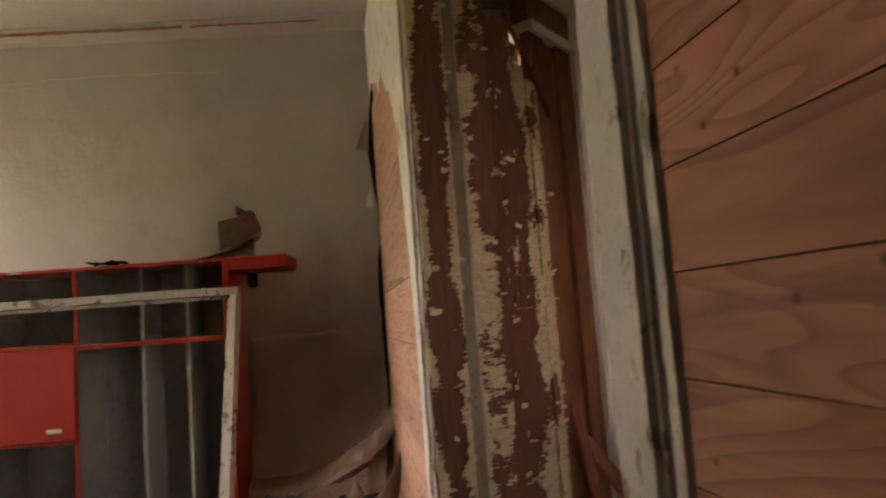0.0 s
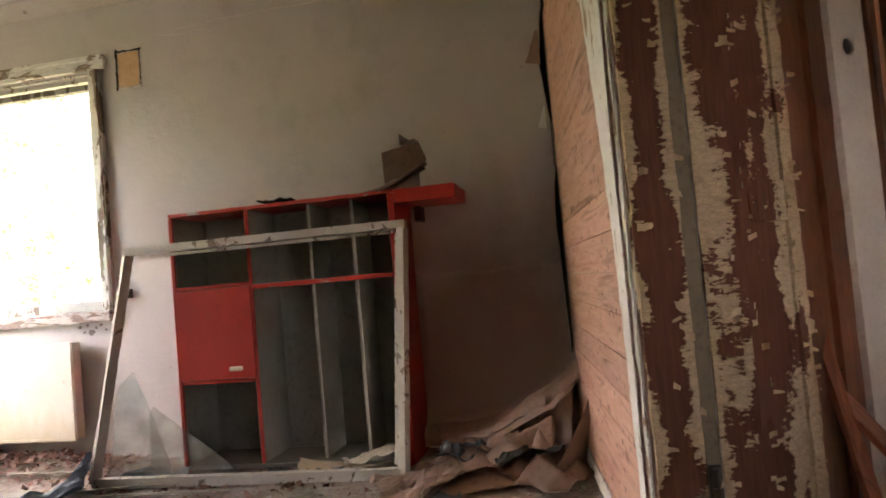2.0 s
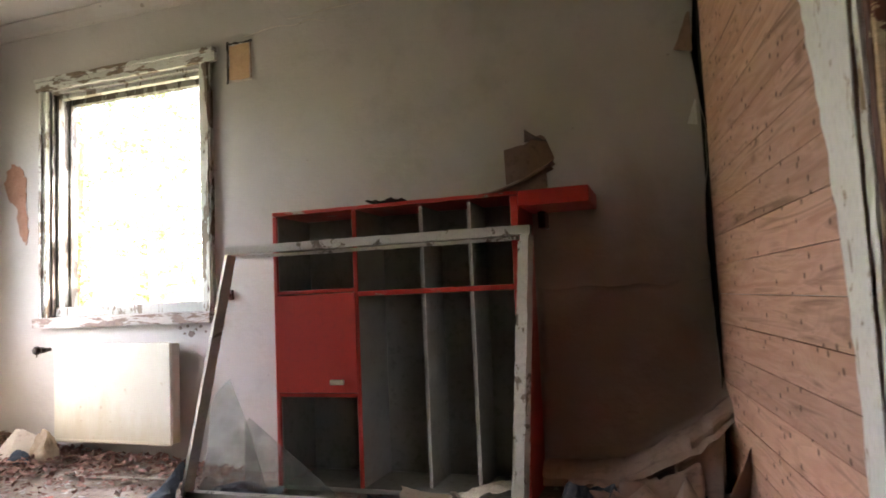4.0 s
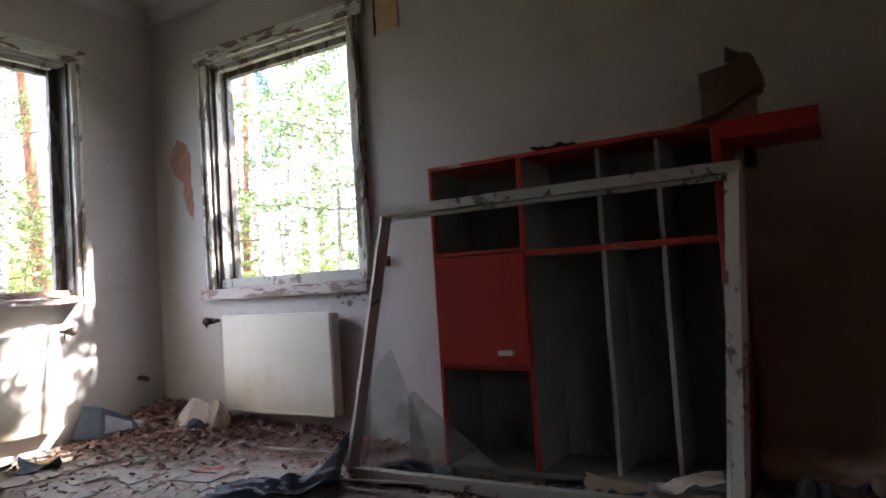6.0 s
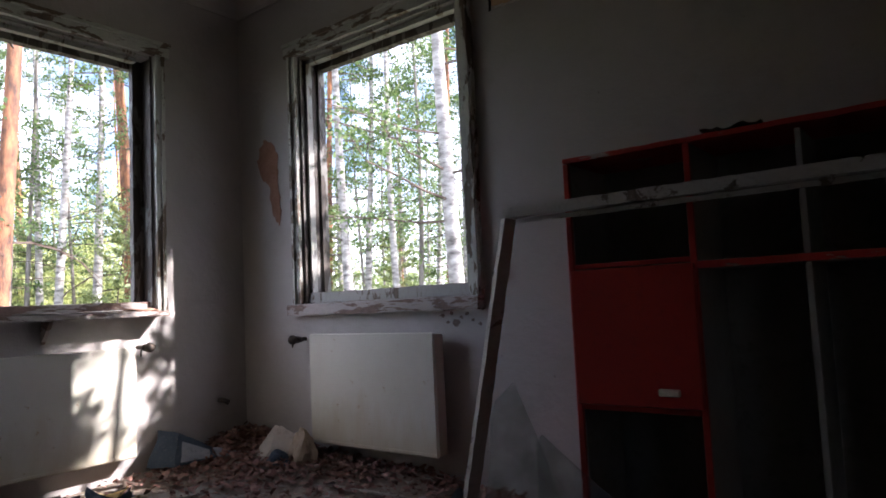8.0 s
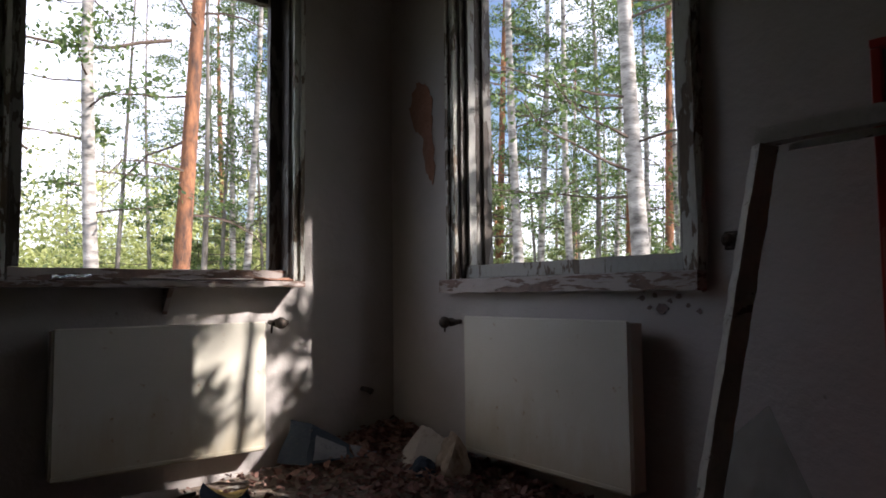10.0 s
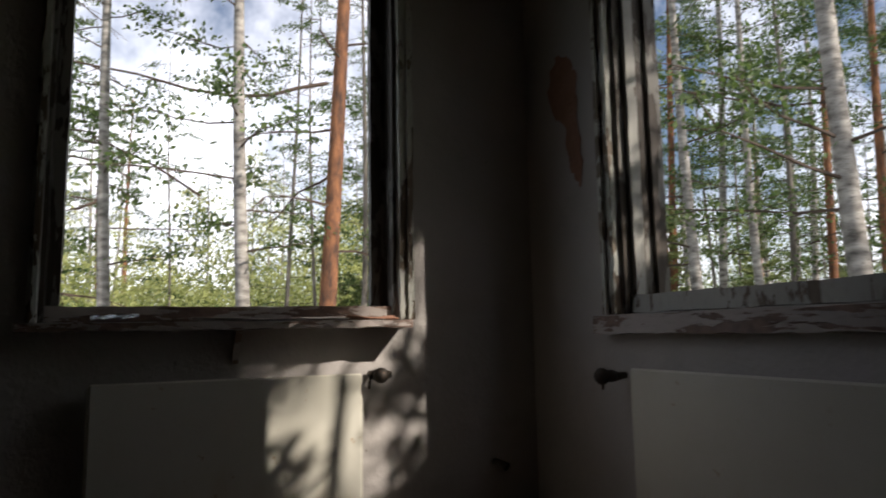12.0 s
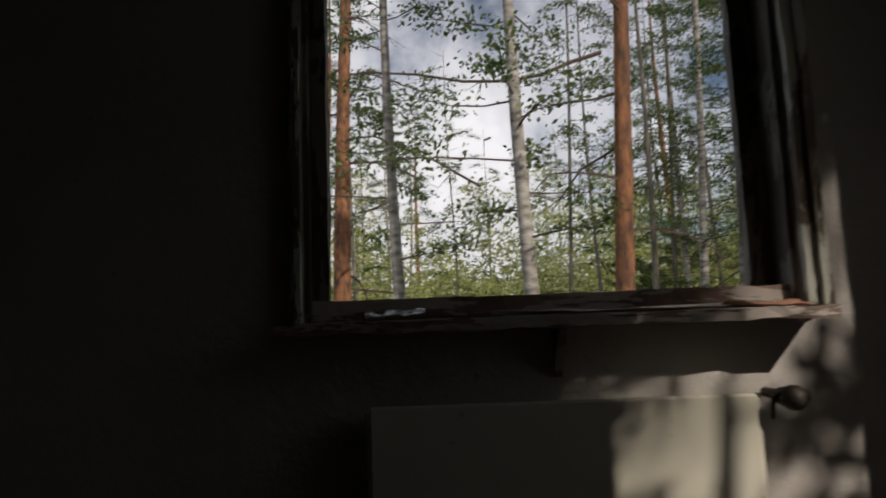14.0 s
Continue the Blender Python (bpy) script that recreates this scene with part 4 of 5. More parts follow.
bar_between("rail", BL, BR, 0.045, 0.055, fr, 82)
bar_between("stile", BL + (BL - TL) * 0.0, TL + (BL - TL) * 0.02, 0.045, 0.052, fr, 83)
bar_between("stile", BR, TR + (BR - TR) * 0.02, 0.045, 0.052, fr, 84)
bar_between("rebate", TL + Vector((0.05, 0.01, -0.035)), TR + Vector((-0.04, 0.01, -0.035)), 0.018, 0.02, fr, 85)
bar_between("rebate", BR + Vector((-0.035, 0.012, 0.04)), TR + Vector((-0.035, 0.012, -0.05)), 0.018, 0.02, fr, 86)


def shard(pts, label, thick=0.004):
    bm = bmesh.new()
    v = [bm.verts.new(p) for p in pts]
    f = bm.faces.new(v)
    bm.normal_update()
    n = f.normal.copy()
    r = bmesh.ops.extrude_face_region(bm, geom=[f])
    bmesh.ops.translate(bm, vec=n * thick, verts=[q for q in r["geom"] if isinstance(q, bmesh.types.BMVert)])
    bmesh.ops.recalc_face_normals(bm, faces=bm.faces)
    return tagged(part("glass_shard", bm, M_GLASS), label, "glass", "broken glass")


shard([(-2.80, 4.44, 0.012), (-2.42, 4.50, 0.012), (-2.49, 4.53, 0.15), (-2.565, 4.555, 0.33), (-2.695, 4.58, 0.577), (-2.725, 4.575, 0.55), (-2.775, 4.565, 0.50), (-2.795, 4.555, 0.43), (-2.785, 4.51, 0.22)], "tall dusty shard of window glass leaning in the frame")
shard([(-2.56, 4.50, 0.012), (-2.04, 4.52, 0.012), (-2.08, 4.525, 0.05), (-2.25, 4.545, 0.165), (-2.42, 4.56, 0.275), (-2.578, 4.575, 0.385), (-2.60, 4.57, 0.35)], "dusty triangular shard of window glass")

# ---- radiators ----
def radiator(w, h):
    r = thing("radiator", "cream enamelled panel radiator with yellowed lower edge", "radiator", "radiators")
    box("panel", M_RAD, r, (0, w, -0.014, 0.0, 0, h), 0.006)
    box("panel", M_RAD, r, (0.01, w - 0.01, 0.045, 0.058, 0.01, h - 0.01), 0.005)
    box("side", M_RAD, r, (w - 0.001, w + 0.006, -0.008, 0.058, 0.01, h - 0.01), 0.002)
    box("side", M_RAD, r, (-0.006, 0.001, -0.008, 0.058, 0.01, h - 0.01), 0.002)
    box("top_grille", M_RAD, r, (0.004, w - 0.004, 0.001, 0.044, h - 0.016, h - 0.008), 0.001)
    box("lip", M_RAD, r, (0.002, w - 0.002, -0.018, -0.0145, 0.006, 0.022), 0.001, "yellowed bottom lip")
    for x in (0.12, w - 0.12):
        box("wall_bracket", M_METAL, r, (x, x + 0.03, 0.0585, 0.098, h * 0.6, h * 0.7), 0.002)
    return r


def valve(m, flip):
    v = thing("radiator_valve", "dark iron radiator valve on the wall", "valve", "radiator valves", m=m)
    s = -1 if flip else 1
    bm = bmesh.new()
    tube(bm, [(0, 0.10, 0), (0, 0.0, 0)], [0.012, 0.012], 8)
    part("pipe", bm, M_METAL, v)
    bm = bmesh.new()
    tube(bm, [(-0.03, 0, 0), (-0.012, 0, 0), (0.012, 0, 0), (0.05, 0, 0)], [0.010, 0.021, 0.021, 0.012], 10)
    part("body", bm, M_METAL, v)
    bm = bmesh.new()
    tube(bm, [(0, -0.010, 0), (0, -0.018, 0), (0, -0.028, 0), (0, -0.042, 0), (0, -0.054, 0), (0, -0.061, 0)], [0.011, 0.022, 0.028, 0.028, 0.019, 0.007], 14)
    part("knob", bm, M_METAL, v, smooth=True)
    bm = bmesh.new()
    tube(bm, [(-0.03, -0.004, 0.0), (-0.034, -0.006, -0.022), (-0.036, -0.006, -0.048)], [0.005, 0.006, 0.004], 6)
    part("lever", bm, M_METAL, v)
    return v


ra = radiator(0.905, 0.607)
ra.matrix_basis = pose(-4.243, 4.90, 0.15)
rb = radiator(0.873, 0.595)
rb.matrix_basis = pose(-4.90, 3.336, 0.141, 0, 0, 90)
valve(pose(-4.405, 4.935, 0.722), False)
valve(pose(-4.885, 4.27, 0.728, 0, 0, 90), True)

# ---- bare patches and small fittings on the walls ----
vent = thing("wall_hatch", "square hole in the plaster backed with tan fibreboard", "wall hatch", kind="structure")
ob = part("backing", ragged_plate([(-2.965, 2.318), (-2.818, 2.318), (-2.818, 2.535), (-2.965, 2.535)], 0.001, 8, 6, 0.006), M_FIBRE, vent, "tan fibreboard")
ob.matrix_basis = pose(0, YA - 0.003, 0)
# flat strips round an uncut hole; the black ones paint its shaded edges
bm = rough_board(-2.984, -2.966, YA - 0.012, YA - 0.0005, 2.30, 2.56, 12, 0.006, 91, 2)
part("edge", bm, M_DARK, vent)
part("edge", rough_board(-2.965, -2.805, YA - 0.012, YA - 0.0005, 2.300, 2.316, 10, 0.006, 92, 0), M_PALEPAPER, vent)
part("edge", rough_board(-2.965, -2.80, YA - 0.012, YA - 0.0005, 2.537, 2.552, 10, 0.007, 93, 0), M_DARK, vent)
part("edge", rough_board(-2.816, -2.806, YA - 0.010, YA - 0.0005, 2.318, 2.536, 10, 0.005, 94, 2), M_BROWNPAPER, vent)
ob = part("bare_plaster_patch", ragged_plate([(-4.693, 1.968), (-4.616, 1.938), (-4.565, 1.838), (-4.572, 1.678), (-4.552, 1.528), (-4.559, 1.398), (-4.604, 1.438), (-4.642, 1.498), (-4.655, 1.658), (-4.732, 1.718), (-4.77, 1.838), (-4.744, 1.928)], 0.002, 9, 5, 0.010), M_BRICKISH)
ob.matrix_basis = pose(-0.045, YA - 0.004, 0.025)
tagged(ob, "bare reddish patch where plaster has fallen off", "bare patch", kind="structure")
rnd = random.Random(31)
for x, z, r in ((-3.345, 0.862, 0.012), (-3.36, 0.835, 0.02), (-3.30, 0.845, 0.016), (-3.325, 0.80, 0.014), (-3.275, 0.795, 0.034), (-3.24, 0.825, 0.015), (-3.205, 0.84, 0.018), (-3.17, 0.81, 0.013), (-3.13, 0.79, 0.016), (-3.11, 0.86, 0.012)):
    r *= 0.62
    ring = [(x + r * (1.0 + 0.5 * rnd.random()) * math.cos(q), z + r * (0.55 + 0.6 * rnd.random()) * math.sin(q)) for q in (math.tau * k / 6 for k in range(6))]
    ob = part("bare_plaster_patch", ragged_plate(ring, 0.002, 40 + int(1000 * r), 3, 0.3 * r), M_FLECK)
    ob.matrix_basis = pose(0, YA - 0.004, 0)
    tagged(ob, "small brown fleck where plaster has flaked below the sill", "bare patch", kind="structure")
part("cornice_crack", rough_board(-2.9, -1.45, YA - 0.071, YA - 0.055, H - 0.055, H - 0.030, 40, 0.009, 93, 0), M_BRICKISH)
tagged(bpy.data.objects["cornice_crack"], "brown split in the cornice", "crack", kind="structure")
tagged(part("cornice_crack", rough_board(-1.40, -0.62, YA - 0.071, YA - 0.055, H - 0.05, H - 0.036, 30, 0.006, 94, 0), M_BRICKISH), "brown split in the cornice", "crack", kind="structure")
bm = bmesh.new()
tube(bm, [(0, 0.03, 0), (0, -0.02, 0), (0, -0.03, 0)], [0.022, 0.022, 0.010], 10)
add_box(bm, -0.03, 0.03, 0.012, 0.03, -0.03, 0.03, 0.004)
ob = part("wall_knob", bm, M_METAL)
ob.matrix_basis = pose(-2.995, YA - 0.031, 1.02)
tagged(ob, "dark round switch knob on the wall", "switch")
bm = bmesh.new()
tube(bm, [(0, 0.03, 0), (0, -0.03, 0), (0.01, -0.05, -0.01)], [0.014, 0.014, 0.018], 8)
ob = part("pipe_stub", bm, M_METAL)
ob.matrix_basis = pose(XB + 0.031, 4.80, 0.358, 0, 0, 90)
tagged(ob, "cut pipe stub in the wall", "pipe")

# ---- litter on the floor ----
def scatter(name, spots, size, flat, seed, mat, label, category, sides=5):
    """Many small curled scraps joined as one; spots: (x, y, z)."""
    rnd = random.Random(seed)
    verts, faces = [], []
    for x, y, z in spots:
        r = size * rnd.uniform(0.45, 1.3)
        m = Euler((rnd.gauss(0, flat), rnd.gauss(0, flat), rnd.uniform(0, 6.28))).to_matrix()
        k0 = len(verts)
        curl = rnd.uniform(-0.5, 0.9)
        el = rnd.uniform(0.45, 1.0)
        pts = []
        for k in range(sides):
            a = math.tau * k / sides + rnd.uniform(-.3, .3)
            q = r * rnd.uniform(0.6, 1.0)
            px, py = q * math.cos(a), q * el * math.sin(a)
            pts.append(m @ Vector((px, py, curl * px * px / max(r, .001))))
        low = min(p.z for p in pts)
        c = Vector((x, y, z - min(low, 0) + 0.002))
        verts += [c + p for p in pts] + [c]
        faces += [(k0 + k, k0 + (k + 1) % sides, k0 + sides) for k in range(sides)]
    me = bpy.data.meshes.new(name)
    me.from_pydata([tuple(v) for v in verts], [], faces)
    me.materials.append(mat)
    return tagged(new(name, me), label, category, kind="stuff")


def heap(x, y):
    """Height of the drifted leaves and rubble near the corner of the two windows."""
    d = math.hypot((x + 4.95) / 0.75, (y - 4.9) / 0.55)
    wall = max(0.0, 1 - (5.0 - y) / 0.45) * 0.05 if x < -3.0 else 0
    return 0.11 * math.exp(-d * d) + wall * max(0.0, min(1.0, (-3.0 - x) * 2))


bm = bmesh.new()
G = [[bm.verts.new((-4.997 + 2.2 * i / 40, 3.0 + 1.995 * j / 36, heap(-4.997 + 2.2 * i / 40, 3.0 + 1.995 * j / 36) + 0.012 * noise.noise(Vector((i * 0.35, j * 0.35, 2))) - 0.004)) for i in range(41)] for j in range(37)]
for j in range(36):
    for i in range(40):
        bm.faces.new((G[j][i], G[j][i + 1], G[j + 1][i + 1], G[j + 1][i]))
M_RUBBLE = two_scale("rubble_dust", (0.19, 0.145, 0.11), (0.29, 0.235, 0.185), (0.36, 0.31, 0.26), 5, 35, 0.95, relief=0.8, depth=0.02)
tagged(part("rubble", bm, M_RUBBLE, smooth=True), "low drift of dusty rubble in the room corner", "rubble", kind="stuff")
rnd = random.Random(11)
spots = []
while len(spots) < 3300:
    x, y = rnd.uniform(-4.97, -2.9), rnd.uniform(3.3, 4.97)
    w = math.exp(-((x + 4.7) / 0.75) ** 2 - ((y - 4.8) / 0.42) ** 2) + 0.55 * math.exp(-((5.0 - y) / 0.22) ** 2) + 0.025
    if rnd.random() < w:
        spots.append((x, y, heap(x, y) + rnd.uniform(0, 0.025)))
scatter("dead_leaves", spots, 0.024, 0.32, 12, M_LITTER, "drift of dry red-brown dead leaves", "leaves", 6)
spots = []
while len(spots) < 1900:
    x, y = rnd.uniform(-5.0, -0.3), rnd.uniform(1.6, 4.95)
    if rnd.random() < 0.25 + 0.75 * max(0, noise.noise(Vector((x * 1.7, y * 1.7, 3))) + 0.2):
        spots.append((x, y, heap(x, y) if x < -2.8 and y > 3 else 0.0))
scatter("floor_flakes", spots, 0.027, 0.03, 13, M_FLAKE, "loose flakes of the pale floor covering", "flakes", 5)
spots = [(rnd.uniform(-4.9, -0.4), rnd.uniform(2.2, 4.9), 0.0) for k in range(2200)]
scatter("brown_crumbs", spots, 0.014, 0.3, 14, M_LITTER, "brown crumbs and leaf bits on the floor", "litter", 5)
spots = [(rnd.gauss(-2.3, 0.45), rnd.gauss(4.45, 0.12), 0.0) for k in range(420)] + [(rnd.uniform(-1.2, -0.35), rnd.uniform(4.3, 4.9), 0.0) for k in range(160)]
scatter("frame_litter", [p for p in spots if p[1] < 4.61], 0.022, 0.5, 15, M_LITTER, "leaf bits and splinters along the cabinet foot", "litter", 5)


def slab(name, x, y, z, w, d, rz, seed, mat, label, category, curl=0.02, thick=0.004, group=""):
    """A curled, broken-edged piece of floor covering or board."""
    rnd = random.Random(seed)
    ph = rnd.uniform(0, 6)

    def fn(s, t):
        a, b = s - 0.5, t - 0.5
        e = 0.10 * noise.noise(Vector((s * 3.1, t * 3.1, seed)))
        k = max(abs(a), abs(b)) * 2
        return Vector(((a + e * k) * w, (b + e * k) * d, curl * (a * 2 * math.cos(ph) + b * 2 * math.sin(ph)) ** 2 + 0.006 * noise.noise(Vector((s * 4, t * 4, seed + 9))) + 0.006))
    bm = sheet(w, d, 10, 8, fn, thick)
    ob = part(name, bm, mat)
    ob.matrix_basis = pose(x, y, z, 0, 0, rz)
    return tagged(ob, label, category, group)


def cracked_plate(corners, seed, mat):
    """A flat broken piece of floor covering between four corners of a cracked sheet."""
    rnd = random.Random(seed)
    c = sum((Vector(q) for q in corners), Vector((0, 0))) / 4
    out = []
    for a, b in zip(corners, corners[1:] + corners[:1]):
        for k in range(4):
            q = Vector(a).lerp(Vector(b), k / 4) - c
            if k:
                q += Vector((rnd.uniform(-.011, .011), rnd.uniform(-.011, .011)))
            out.append(q * rnd.uniform(0.93, 0.965))
    bm = bmesh.new()
    lift = [rnd.uniform(0, 0.012) if rnd.random() < 0.4 else 0.0 for k in range(4)]
    top = [bm.verts.new((q.x, q.y, 0.004 + lift[k // 4] * (1 - (k % 4) / 4) + lift[(k // 4 + 1) % 4] * (k % 4) / 4)) for k, q in enumerate(out)]
    mid = bm.verts.new((0, 0, 0.005))
    low = [bm.verts.new((v.co.x, v.co.y, v.co.z - 0.004)) for v in top]
    for k in range(16):
        bm.faces.new((top[k], top[(k + 1) % 16], mid))
        bm.faces.new((low[k], low[(k + 1) % 16], top[(k + 1) % 16], top[k]))
    ob = part("covering_piece", bm, mat)
    ob.matrix_basis = pose(c.x, c.y, heap(c.x, c.y) + 0.003)
    return tagged(ob, "broken flat piece of pale grey floor covering", "floor covering", "broken floor covering")


jit = {}
for i in range(15):
    for j in range(12):
        jit[i, j] = (-4.78 + 0.172 * i + rnd.uniform(-.062, .062) + 0.03 * j, 2.75 + 0.158 * j + rnd.uniform(-.055, .055) - 0.02 * i)
for i in range(14):
    for j in range(11):
        x, y = jit[i, j]
        drift = math.exp(-((x + 4.7) / 0.6) ** 2 - ((y - 4.7) / 0.4) ** 2)
        if y > 4.55 or x < -4.8 or rnd.random() < 0.46 + drift - 0.3 * math.exp(-((x + 3.45) / 0.5) ** 2 - ((y - 4.15) / 0.35) ** 2):
            continue
        cracked_plate([jit[i, j], jit[i + 1, j], jit[i + 1, j + 1], jit[i, j + 1]], 100 + i * 12 + j, (M_GREYFLAKE, M_GREYFLAKE, M_COVER)[(i * 7 + j * 3) % 3])
M_ORANGE = two_scale("orange_scrap", (0.42, 0.11, 0.06), (0.5, 0.16, 0.09), (0.3, 0.1, 0.07), 20, 80, 0.7)
M_YELLOW = two_scale("yellow_scrap", (0.52, 0.38, 0.12), (0.6, 0.45, 0.18), (0.4, 0.3, 0.12), 20, 80, 0.7)
slab("red_scrap", -3.62, 4.22, 0.004, 0.17, 0.07, 15, 90, M_ORANGE, "flat orange-red scrap on the floor", "scrap", 0.012)
slab("yellow_scrap", -4.72, 3.98, 0.012, 0.15, 0.07, 30, 91, M_YELLOW, "yellow paper scrap on the floor", "scrap", 0.02)
slab("blue_scrap", -4.60, 3.92, 0.01, 0.20, 0.12, 60, 92, M_BLUECLOTH, "small blue cloth scrap on the floor", "scrap", 0.04)

# crumpled sheets and plastic
crumpled("blue_sheet", pose(-2.58, 4.50, 0.004, 0, 0, -4), 0.42, 0.16, 0.06, 22, M_BLUE, "crumpled blue plastic sheet behind the frame", "plastic sheet", None, 16, 8, 9)
crumpled("blue_sheet", pose(-1.72, 4.53, 0.004, 0, 0, 4), 0.42, 0.13, 0.05, 23, M_BLUE, "blue-grey plastic under the loose frame", "plastic sheet", None, 16, 8, 8)
slab("oval_board", -1.50, 4.545, 0.012, 0.52, 0.15, 3, 93, M_TAN, "tan hardboard piece at the cabinet foot", "hardboard", 0.03, 0.006)
for k, (x, y, w, d, a, amp, mt, lab) in enumerate((
        (-0.98, 4.32, 0.55, 0.36, 30, 0.08, M_BROWNPAPER, "creased brown wallpaper on the floor"),
        (-1.36, 4.555, 0.26, 0.15, 12, 0.10, M_PALEPAPER, "pale crumpled paper beside the frame"),
        (-0.86, 4.56, 0.32, 0.2, 70, 0.16, M_BLUE, "grey-blue crumpled plastic among the wallpaper"),
        (-0.55, 4.38, 0.30, 0.22, 20, 0.13, M_DARK, "dark crumpled sheet among the wallpaper"))):
    crumpled("wallpaper_sheet", pose(x, y, 0.004 + 0.012 * k, 0, 0, a), w, d, amp, 30 + k, mt, lab, "wallpaper", None, 18, 14, 3.2, "fallen wallpaper")


def leaning_sheet(pts, cols, mat, label, wob, seed):
    """A sheet spread between two bent edges, each a row of places."""
    (a, b) = pts
    n = len(a) - 1

    def at(row, s):
        i = min(int(s * n), n - 1)
        return Vector(row[i]).lerp(Vector(row[i + 1]), s * n - i)

    def fn(s, t):
        p = at(a, s).lerp(at(b, s), t)
        q = p * 5 + Vector((seed, 0, 0))
        p += Vector((0.3, 1.0, 0.4)) * wob * (noise.noise(q) + 0.5 * (1 - 2 * abs(noise.noise(q * 1.9))) + 0.35 * (1 - 3 * abs(noise.noise(q * 3.7))))
        return Vector((p.x, p.y, max(p.z, 0.008)))
    ob = part("wallpaper_sheet", sheet(1, 1, cols * 2, 10, fn), mat, smooth=True)
    return tagged(ob, label, "wallpaper", "fallen wallpaper")


RIDGE = [(-1.13, 4.86, 0.16), (-0.92, 4.83, 0.175), (-0.71, 4.81, 0.205), (-0.55, 4.80, 0.30), (-0.44, 4.80, 0.36), (-0.35, 4.80, 0.43), (-0.235, 4.82, 0.53)]
UNDER = [(-1.12, 4.74, 0.07), (-0.92, 4.70, 0.09), (-0.72, 4.67, 0.115), (-0.55, 4.66, 0.205), (-0.43, 4.67, 0.26), (-0.34, 4.69, 0.335), (-0.225, 4.75, 0.42)]


def along(row, s):
    i = min(int(s * (len(row) - 1)), len(row) - 2)
    return Vector(row[i]).lerp(Vector(row[i + 1]), s * (len(row) - 1) - i)


def peeled(s, t):
    """Wallpaper that leaves the wall at chest height and bellies out towards its lower edge."""
    p = along(RIDGE, s)
    top = Vector((p.x - 0.01, YA + 0.0015, 0.98 + 0.05 * noise.noise(Vector((s * 5, 0, 1)))))
    q = top.lerp(p, t)
    q.y = top.y + (p.y - top.y) * t ** 4 - 0.012 * math.sin(math.pi * t) * max(0.0, noise.noise(Vector((s * 4, t * 2, 3))))
    return q


def rolled(s, t):
    """The paper's back, rolled forward along that edge."""
    p, q = along(RIDGE, s), along(UNDER, s)
    r = p.lerp(q, t)
    crease = 1 - 2.4 * abs(noise.noise(Vector((s * 6.5, t * 1.5, 9))))
    r.y -= 0.03 * math.sin(math.pi * min(1.0, 1.3 * t)) + 0.014 * crease
    r.z += 0.014 * noise.noise(Vector((s * 13, t * 2, 5)))
    return r


peel = thing("peeling_wallpaper", "wallpaper sheet peeling off the wall and curling at its foot", "wallpaper", "fallen wallpaper")
part("sheet", sheet(1, 1, 40, 24, peeled, 0.002), M_WALL_BROWN, peel, smooth=True)
part("rolled_edge", sheet(1, 1, 44, 8, rolled, 0.003), M_BROWNPAPER, peel, "brown back of the rolled-over edge")
leaning_sheet(([(-0.54, 4.66, 0.20), (-0.43, 4.68, 0.26), (-0.34, 4.69, 0.34)], [(-0.56, 4.60, 0.01), (-0.45, 4.66, 0.01), (-0.36, 4.60, 0.01)]), 8, M_BROWNPAPER, "dark brown wallpaper panel standing in the corner", 0.02, 13)
leaning_sheet(([(-1.02, 4.56, 0.05), (-0.82, 4.50, 0.13), (-0.66, 4.44, 0.06), (-0.50, 4.40, 0.14)], [(-1.0, 4.34, 0.01), (-0.80, 4.28, 0.05), (-0.64, 4.24, 0.01), (-0.46, 4.22, 0.03)]), 14, M_BROWNPAPER, "folded brown wallpaper below the corner", 0.035, 17)
leaning_sheet(([(-0.23, 4.50, 0.44), (-0.25, 4.46, 0.30), (-0.28, 4.42, 0.15), (-0.31, 4.38, 0.01)], [(-0.22, 4.48, 0.42), (-0.29, 4.40, 0.28), (-0.38, 4.30, 0.14), (-0.48, 4.20, 0.01)]), 7, M_BROWNPAPER, "narrow brown wallpaper strip against the boards", 0.012, 4)
leaning_sheet(([(-0.78, 4.60, 0.12), (-0.60, 4.60, 0.16), (-0.45, 4.56, 0.22)], [(-0.80, 4.40, 0.012), (-0.60, 4.36, 0.02), (-0.42, 4.34, 0.02)]), 8, M_BROWNPAPER, "creased sheet of brown wallpaper sliding down the heap", 0.05, 8)

